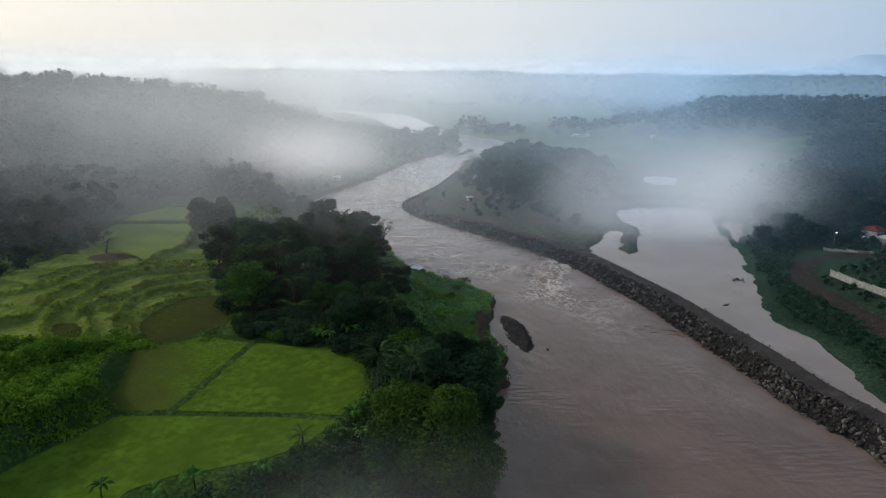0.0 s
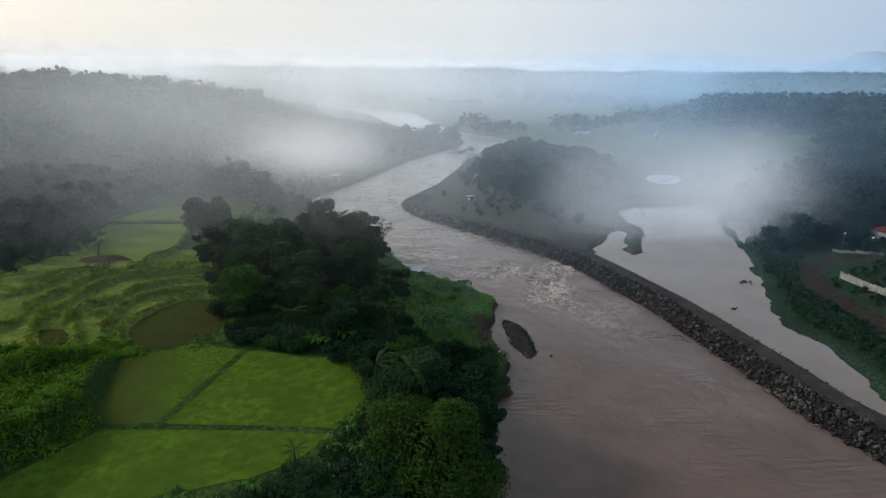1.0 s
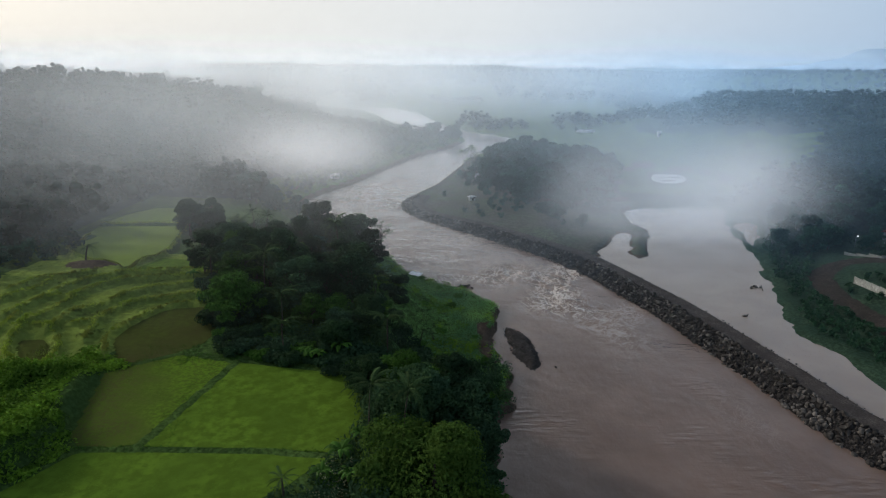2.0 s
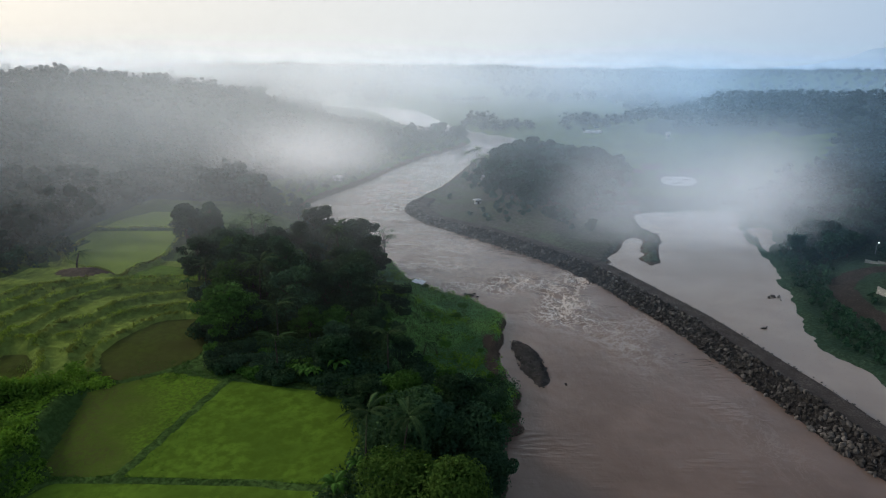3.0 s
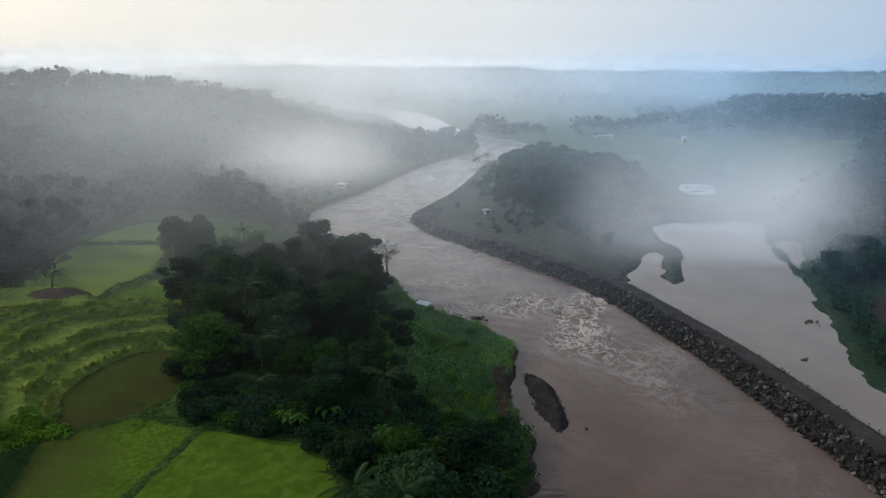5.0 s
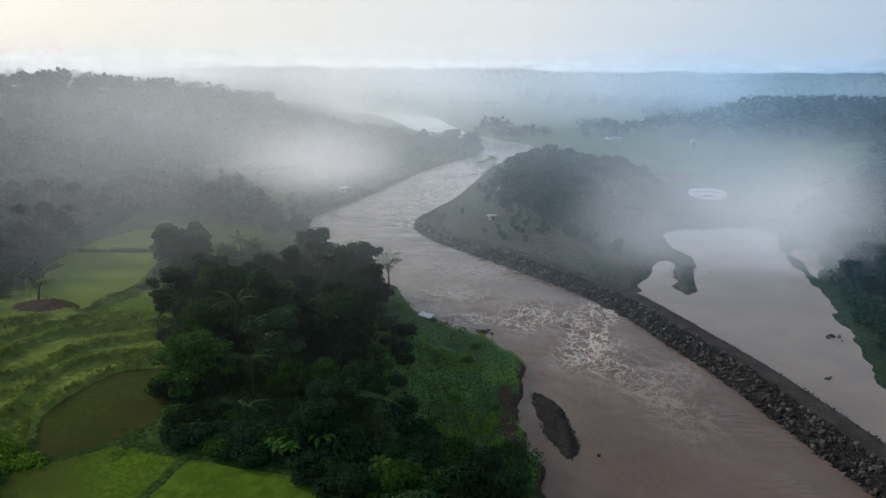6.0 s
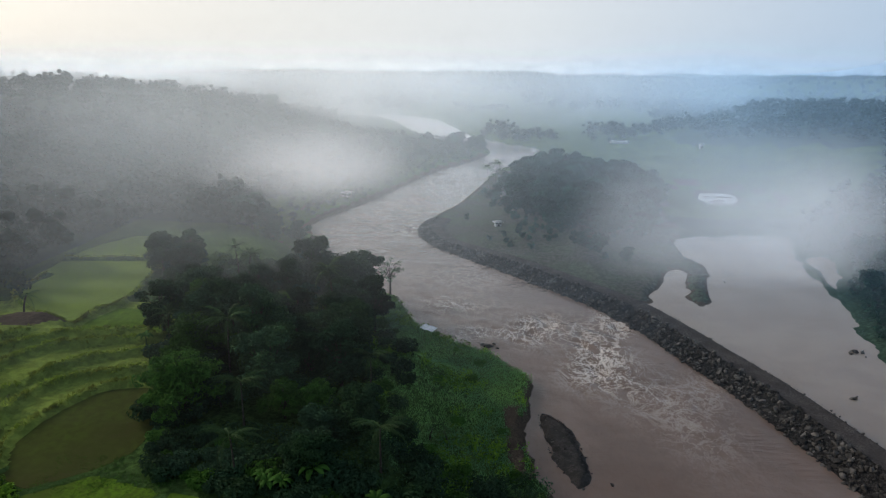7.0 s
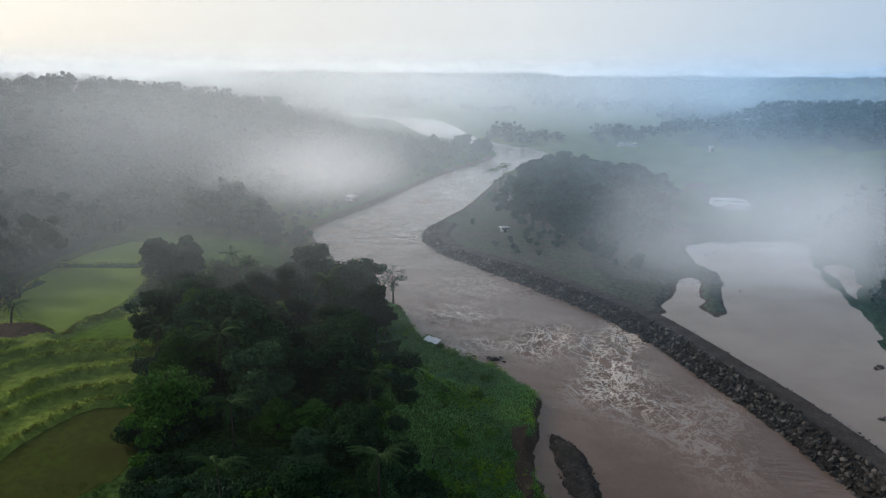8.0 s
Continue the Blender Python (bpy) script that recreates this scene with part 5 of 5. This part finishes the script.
house(172.5, 250, 25, 6.5, 6, 3.2, M_ROOF, "white house with a red hipped roof beyond the backwater")
house(171, 240, 25, 6, 4.5, 2.4, M_TIN, "low white outbuilding with a pale tin roof")
house(22, 410, 60, 5, 4, 2.2, M_TIN, "small hut with pale tin roof on the wooded point", "hut")
house(14, 323, 20, 2.6, 2.0, 1.8, M_WHITE, "tiny white hut beside the dike track", "hut")
house(192, 592, 10, 2.2, 2.2, 4.0, M_TIN, "small white building far out on the plain", "hut")
house(-118, 470, -40, 8, 6, 2.8, M_TIN, "pale hut on the far misty bank", "hut")
house(-66, 400, -30, 5, 4, 2.4, M_TIN, "small pale hut near the far river bank", "hut")


def yard_wall(pts, tall, thick, label, bay=4.0):
    """A masonry wall in bays, with a pillar at each end of a bay."""
    thing = new("yard_wall")
    pts = np.asarray(pts, float)
    base = at_ground(*pts[0])
    for a, b in zip(pts[:-1], pts[1:]):
        ln = float(np.linalg.norm(b - a))
        n = max(1, round(ln / bay))
        ang = math.degrees(math.atan2(b[1] - a[1], b[0] - a[0]))
        for k in range(n):
            p = a + (b - a) * k / n
            z = at_ground(*p)
            m = pose(p[0], p[1], z, 0, 0, ang)
            part("panel", mesh_of("panel", *box((0.16, -thick / 2, -0.4), (ln / n - 0.16, thick / 2, tall)), M_CONCRETE), thing, m=m)
            part("pillar", mesh_of("pillar", *box((-0.16, -thick / 2 - 0.06, -0.4), (0.16, thick / 2 + 0.06, tall + 0.12)), M_CONCRETE), thing, m=m)
    return tagged(thing, label, "wall")


yard_wall([(128, 203), (128.5, 192), (130, 176), (131, 150)], 2.2, 0.2, "long stained white masonry wall beside a dirt track")
yard_wall([(143, 233), (150, 224), (157, 221)], 1.1, 0.2, "low white yard wall in front of a house")
road = curve_through([(118, 120), (117, 150), (116, 175), (118, 195), (125, 215), (140, 224), (158, 219)], 8)
dv = np.diff(road, axis=0)
dv = np.concatenate([dv, dv[-1:]])
dv /= np.linalg.norm(dv, axis=1)[:, None]
nrm = np.stack([dv[:, 1], -dv[:, 0]], -1)
rv = []
for o in (-4.6, -2.3, 0, 2.3, 4.6):
    q = road + nrm * (o + 0.5 * soft_noise(road[:, 0] + o * 9, road[:, 1], 6, 20)[:, None])
    rv.append(np.column_stack([q, height(q[:, 0], q[:, 1]) + (0.12 if abs(o) < 4 else -0.1)]))
rv = np.stack(rv, 1)
n = np.arange(rv.shape[0] * 5).reshape(-1, 5)
tagged(new("road", mesh_of("road", rv.reshape(-1, 3), np.stack([n[:-1, :-1], n[:-1, 1:], n[1:, 1:], n[1:, :-1]], -1).reshape(-1, 4).tolist(), M_DIRT, smooth=True)),
       "brown dirt track between scrub and a wall", "road", kind="structure")


def yard_lamp(x, y, tall=4.0):
    thing = new("yard_lamp")
    part("pole", mesh_of("pole", *tube([(0, 0, -0.3), (0, 0, tall), (0.5, 0, tall + 0.25)], [0.06, 0.05, 0.03], 6), M_TIN), thing)
    part("bulb", mesh_of("bulb", *tube([(0.5, 0, tall + 0.05), (0.5, 0, tall + 0.12), (0.5, 0, tall + 0.32), (0.5, 0, tall + 0.4)], [0.08, 0.2, 0.2, 0.06], 8), M_LAMP), thing, "lit white bulb")
    thing.matrix_basis = pose(x, y, at_ground(x, y))
    return tagged(thing, "yard lamp with a lit white bulb near the house", "lamp", "yard lamps")


yard_lamp(147, 262)
yard_lamp(152, 242)
yard_lamp(160, 238, 3.0)


def basin(x, y):
    """A round white-rimmed tank lying low in the fields."""
    v, f = [], []
    for i in range(32):
        w = 2 * math.pi * i / 32
        for k, z in ((9.4, -0.5), (9.0, 2.2), (6.2, 2.5), (6.0, 1.2)):
            v.append((k * math.cos(w), k * math.sin(w), z))
    for i in range(32):
        a, b = 4 * i, 4 * ((i + 1) % 32)
        f += [(a + k, b + k, b + k + 1, a + k + 1) for k in range(3)]
    thing = new("round_tank")
    part("rim", mesh_of("rim", v, f, M_WHITE), thing)
    part("floor_slab", mesh_of("floor_slab", [(6.15 * math.cos(2 * math.pi * i / 32), 6.15 * math.sin(2 * math.pi * i / 32), 2.3) for i in range(32)], [tuple(range(32))], M_DARK), thing, "dark still surface inside the rim")
    thing.matrix_basis = pose(x, y, at_ground(x, y))
    return tagged(thing, "round white-rimmed tank far out in the green plain", "tank")


basin(147, 690)


def tarp(x, y, turn):
    v, f = [], []
    for j in range(5):
        for i in range(7):
            v.append((-2.2 + 4.4 * i / 6, -1.0 + 2.0 * j / 4, 0.5 + 0.35 * math.sin(2.1 * i) * 0.3 + 0.12 * j))
    f = [(j * 7 + i, j * 7 + i + 1, j * 7 + i + 8, j * 7 + i + 7) for j in range(4) for i in range(6)]
    top = len(v)
    v += [(a, b, c - 0.06) for a, b, c in v]
    f += [tuple(top + k for k in reversed(q)) for q in f]
    thing = new("lean_to")
    part("sheet", mesh_of("sheet", v, f, M_SHEET), thing)
    for a, b, t in ((-2.0, -0.9, 0.5), (2.0, -0.9, 0.5), (-2.0, 0.9, 0.95), (2.0, 0.9, 0.95)):
        part("post", mesh_of("post", *tube([(a, b, -0.4), (a, b, t)], [0.05, 0.04], 6), M_BARK), thing)
    thing.matrix_basis = pose(x, y, at_ground(x, y), 0, 0, turn)
    return tagged(thing, "low lean-to with a white sheet on the grassy bank", "shelter")


tarp(-8.5, 210, -35)

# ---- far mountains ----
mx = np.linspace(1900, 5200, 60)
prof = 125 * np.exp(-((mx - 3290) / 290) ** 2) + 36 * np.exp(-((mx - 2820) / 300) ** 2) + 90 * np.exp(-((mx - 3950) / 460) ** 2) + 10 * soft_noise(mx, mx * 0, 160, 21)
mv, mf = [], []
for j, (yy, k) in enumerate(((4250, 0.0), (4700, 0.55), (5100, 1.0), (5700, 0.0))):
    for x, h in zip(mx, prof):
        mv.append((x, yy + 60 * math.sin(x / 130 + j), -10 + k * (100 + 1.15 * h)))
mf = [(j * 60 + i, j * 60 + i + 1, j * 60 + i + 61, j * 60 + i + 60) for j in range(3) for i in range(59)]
tagged(new("backdrop", mesh_of("backdrop", mv, mf, M_FAR, smooth=True)), "mountains on the horizon in painted haze blue", "mountains", kind="structure")


# ---- mist ----
def mist_sheets(name, label, mat, places, width, tall, bow=0.0):
    """A bank of mist: thin uneven see-through sheets one behind another, as one body."""
    vs, fs, uvs = [], [], []
    for k, (x, y, z, turn) in enumerate(places):
        n, m = 17, 9
        base = len(vs)
        c, s = math.cos(radians(turn)), math.sin(radians(turn))
        for j in range(m):
            for i in range(n):
                u, v = i / (n - 1), j / (m - 1)
                a = (u - 0.5) * width
                b = 0.04 * width * float(soft_noise(np.array([u * 3 + k]), np.array([k * 7.0]), 1.0, k, 1)[0]) + bow * (2 * u - 1) ** 2
                vs.append((x + c * a - s * b, y + s * a + c * b, z + v * tall))
                uvs.append((u, v))
        fs += [(base + j * n + i, base + j * n + i + 1, base + (j + 1) * n + i + 1, base + (j + 1) * n + i) for j in range(m - 1) for i in range(n - 1)]
    me = mesh_of(name, vs, fs, mat, smooth=True)
    lay = me.uv_layers.new(name="UVMap")
    vi = np.zeros(len(me.loops), np.int32)
    me.loops.foreach_get("vertex_index", vi)
    lay.data.foreach_set("uv", np.array(uvs, np.float32)[vi].ravel())
    return tagged(new(name, me), label, "mist", kind="stuff")


# haze painted as upright sheets; tints set its airlight by distance and side
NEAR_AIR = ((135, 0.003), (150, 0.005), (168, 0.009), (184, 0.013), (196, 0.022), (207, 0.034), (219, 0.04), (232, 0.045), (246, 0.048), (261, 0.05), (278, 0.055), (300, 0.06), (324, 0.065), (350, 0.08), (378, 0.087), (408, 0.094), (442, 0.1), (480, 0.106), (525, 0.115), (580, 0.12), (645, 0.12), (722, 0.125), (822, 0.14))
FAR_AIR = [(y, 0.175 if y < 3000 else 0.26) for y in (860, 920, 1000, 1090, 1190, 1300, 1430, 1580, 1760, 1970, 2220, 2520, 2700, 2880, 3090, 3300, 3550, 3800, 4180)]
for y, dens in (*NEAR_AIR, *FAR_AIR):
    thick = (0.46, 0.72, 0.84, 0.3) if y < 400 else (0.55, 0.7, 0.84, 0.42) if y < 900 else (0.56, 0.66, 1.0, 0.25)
    mist_sheets("haze", "thin morning haze over the valley", misty("haze_air", dens, 2.0 / y, 0.1, 0.8, (1, 1, 2.0), fade_top=0.7, fade_side=0.0, tint=(0.68, 0.71, 0.72) if y < 900 else (0.74, 0.78, 0.8), airlight_tint=(0.34, 0.54, 0.76) if y < 900 else (0.38, 0.55, 0.77), lateral=thick, west=1.45 if y < 330 else 1.0),
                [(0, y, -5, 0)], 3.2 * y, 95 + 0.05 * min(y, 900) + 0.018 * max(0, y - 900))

# grey tints here put shade into the banks' colour
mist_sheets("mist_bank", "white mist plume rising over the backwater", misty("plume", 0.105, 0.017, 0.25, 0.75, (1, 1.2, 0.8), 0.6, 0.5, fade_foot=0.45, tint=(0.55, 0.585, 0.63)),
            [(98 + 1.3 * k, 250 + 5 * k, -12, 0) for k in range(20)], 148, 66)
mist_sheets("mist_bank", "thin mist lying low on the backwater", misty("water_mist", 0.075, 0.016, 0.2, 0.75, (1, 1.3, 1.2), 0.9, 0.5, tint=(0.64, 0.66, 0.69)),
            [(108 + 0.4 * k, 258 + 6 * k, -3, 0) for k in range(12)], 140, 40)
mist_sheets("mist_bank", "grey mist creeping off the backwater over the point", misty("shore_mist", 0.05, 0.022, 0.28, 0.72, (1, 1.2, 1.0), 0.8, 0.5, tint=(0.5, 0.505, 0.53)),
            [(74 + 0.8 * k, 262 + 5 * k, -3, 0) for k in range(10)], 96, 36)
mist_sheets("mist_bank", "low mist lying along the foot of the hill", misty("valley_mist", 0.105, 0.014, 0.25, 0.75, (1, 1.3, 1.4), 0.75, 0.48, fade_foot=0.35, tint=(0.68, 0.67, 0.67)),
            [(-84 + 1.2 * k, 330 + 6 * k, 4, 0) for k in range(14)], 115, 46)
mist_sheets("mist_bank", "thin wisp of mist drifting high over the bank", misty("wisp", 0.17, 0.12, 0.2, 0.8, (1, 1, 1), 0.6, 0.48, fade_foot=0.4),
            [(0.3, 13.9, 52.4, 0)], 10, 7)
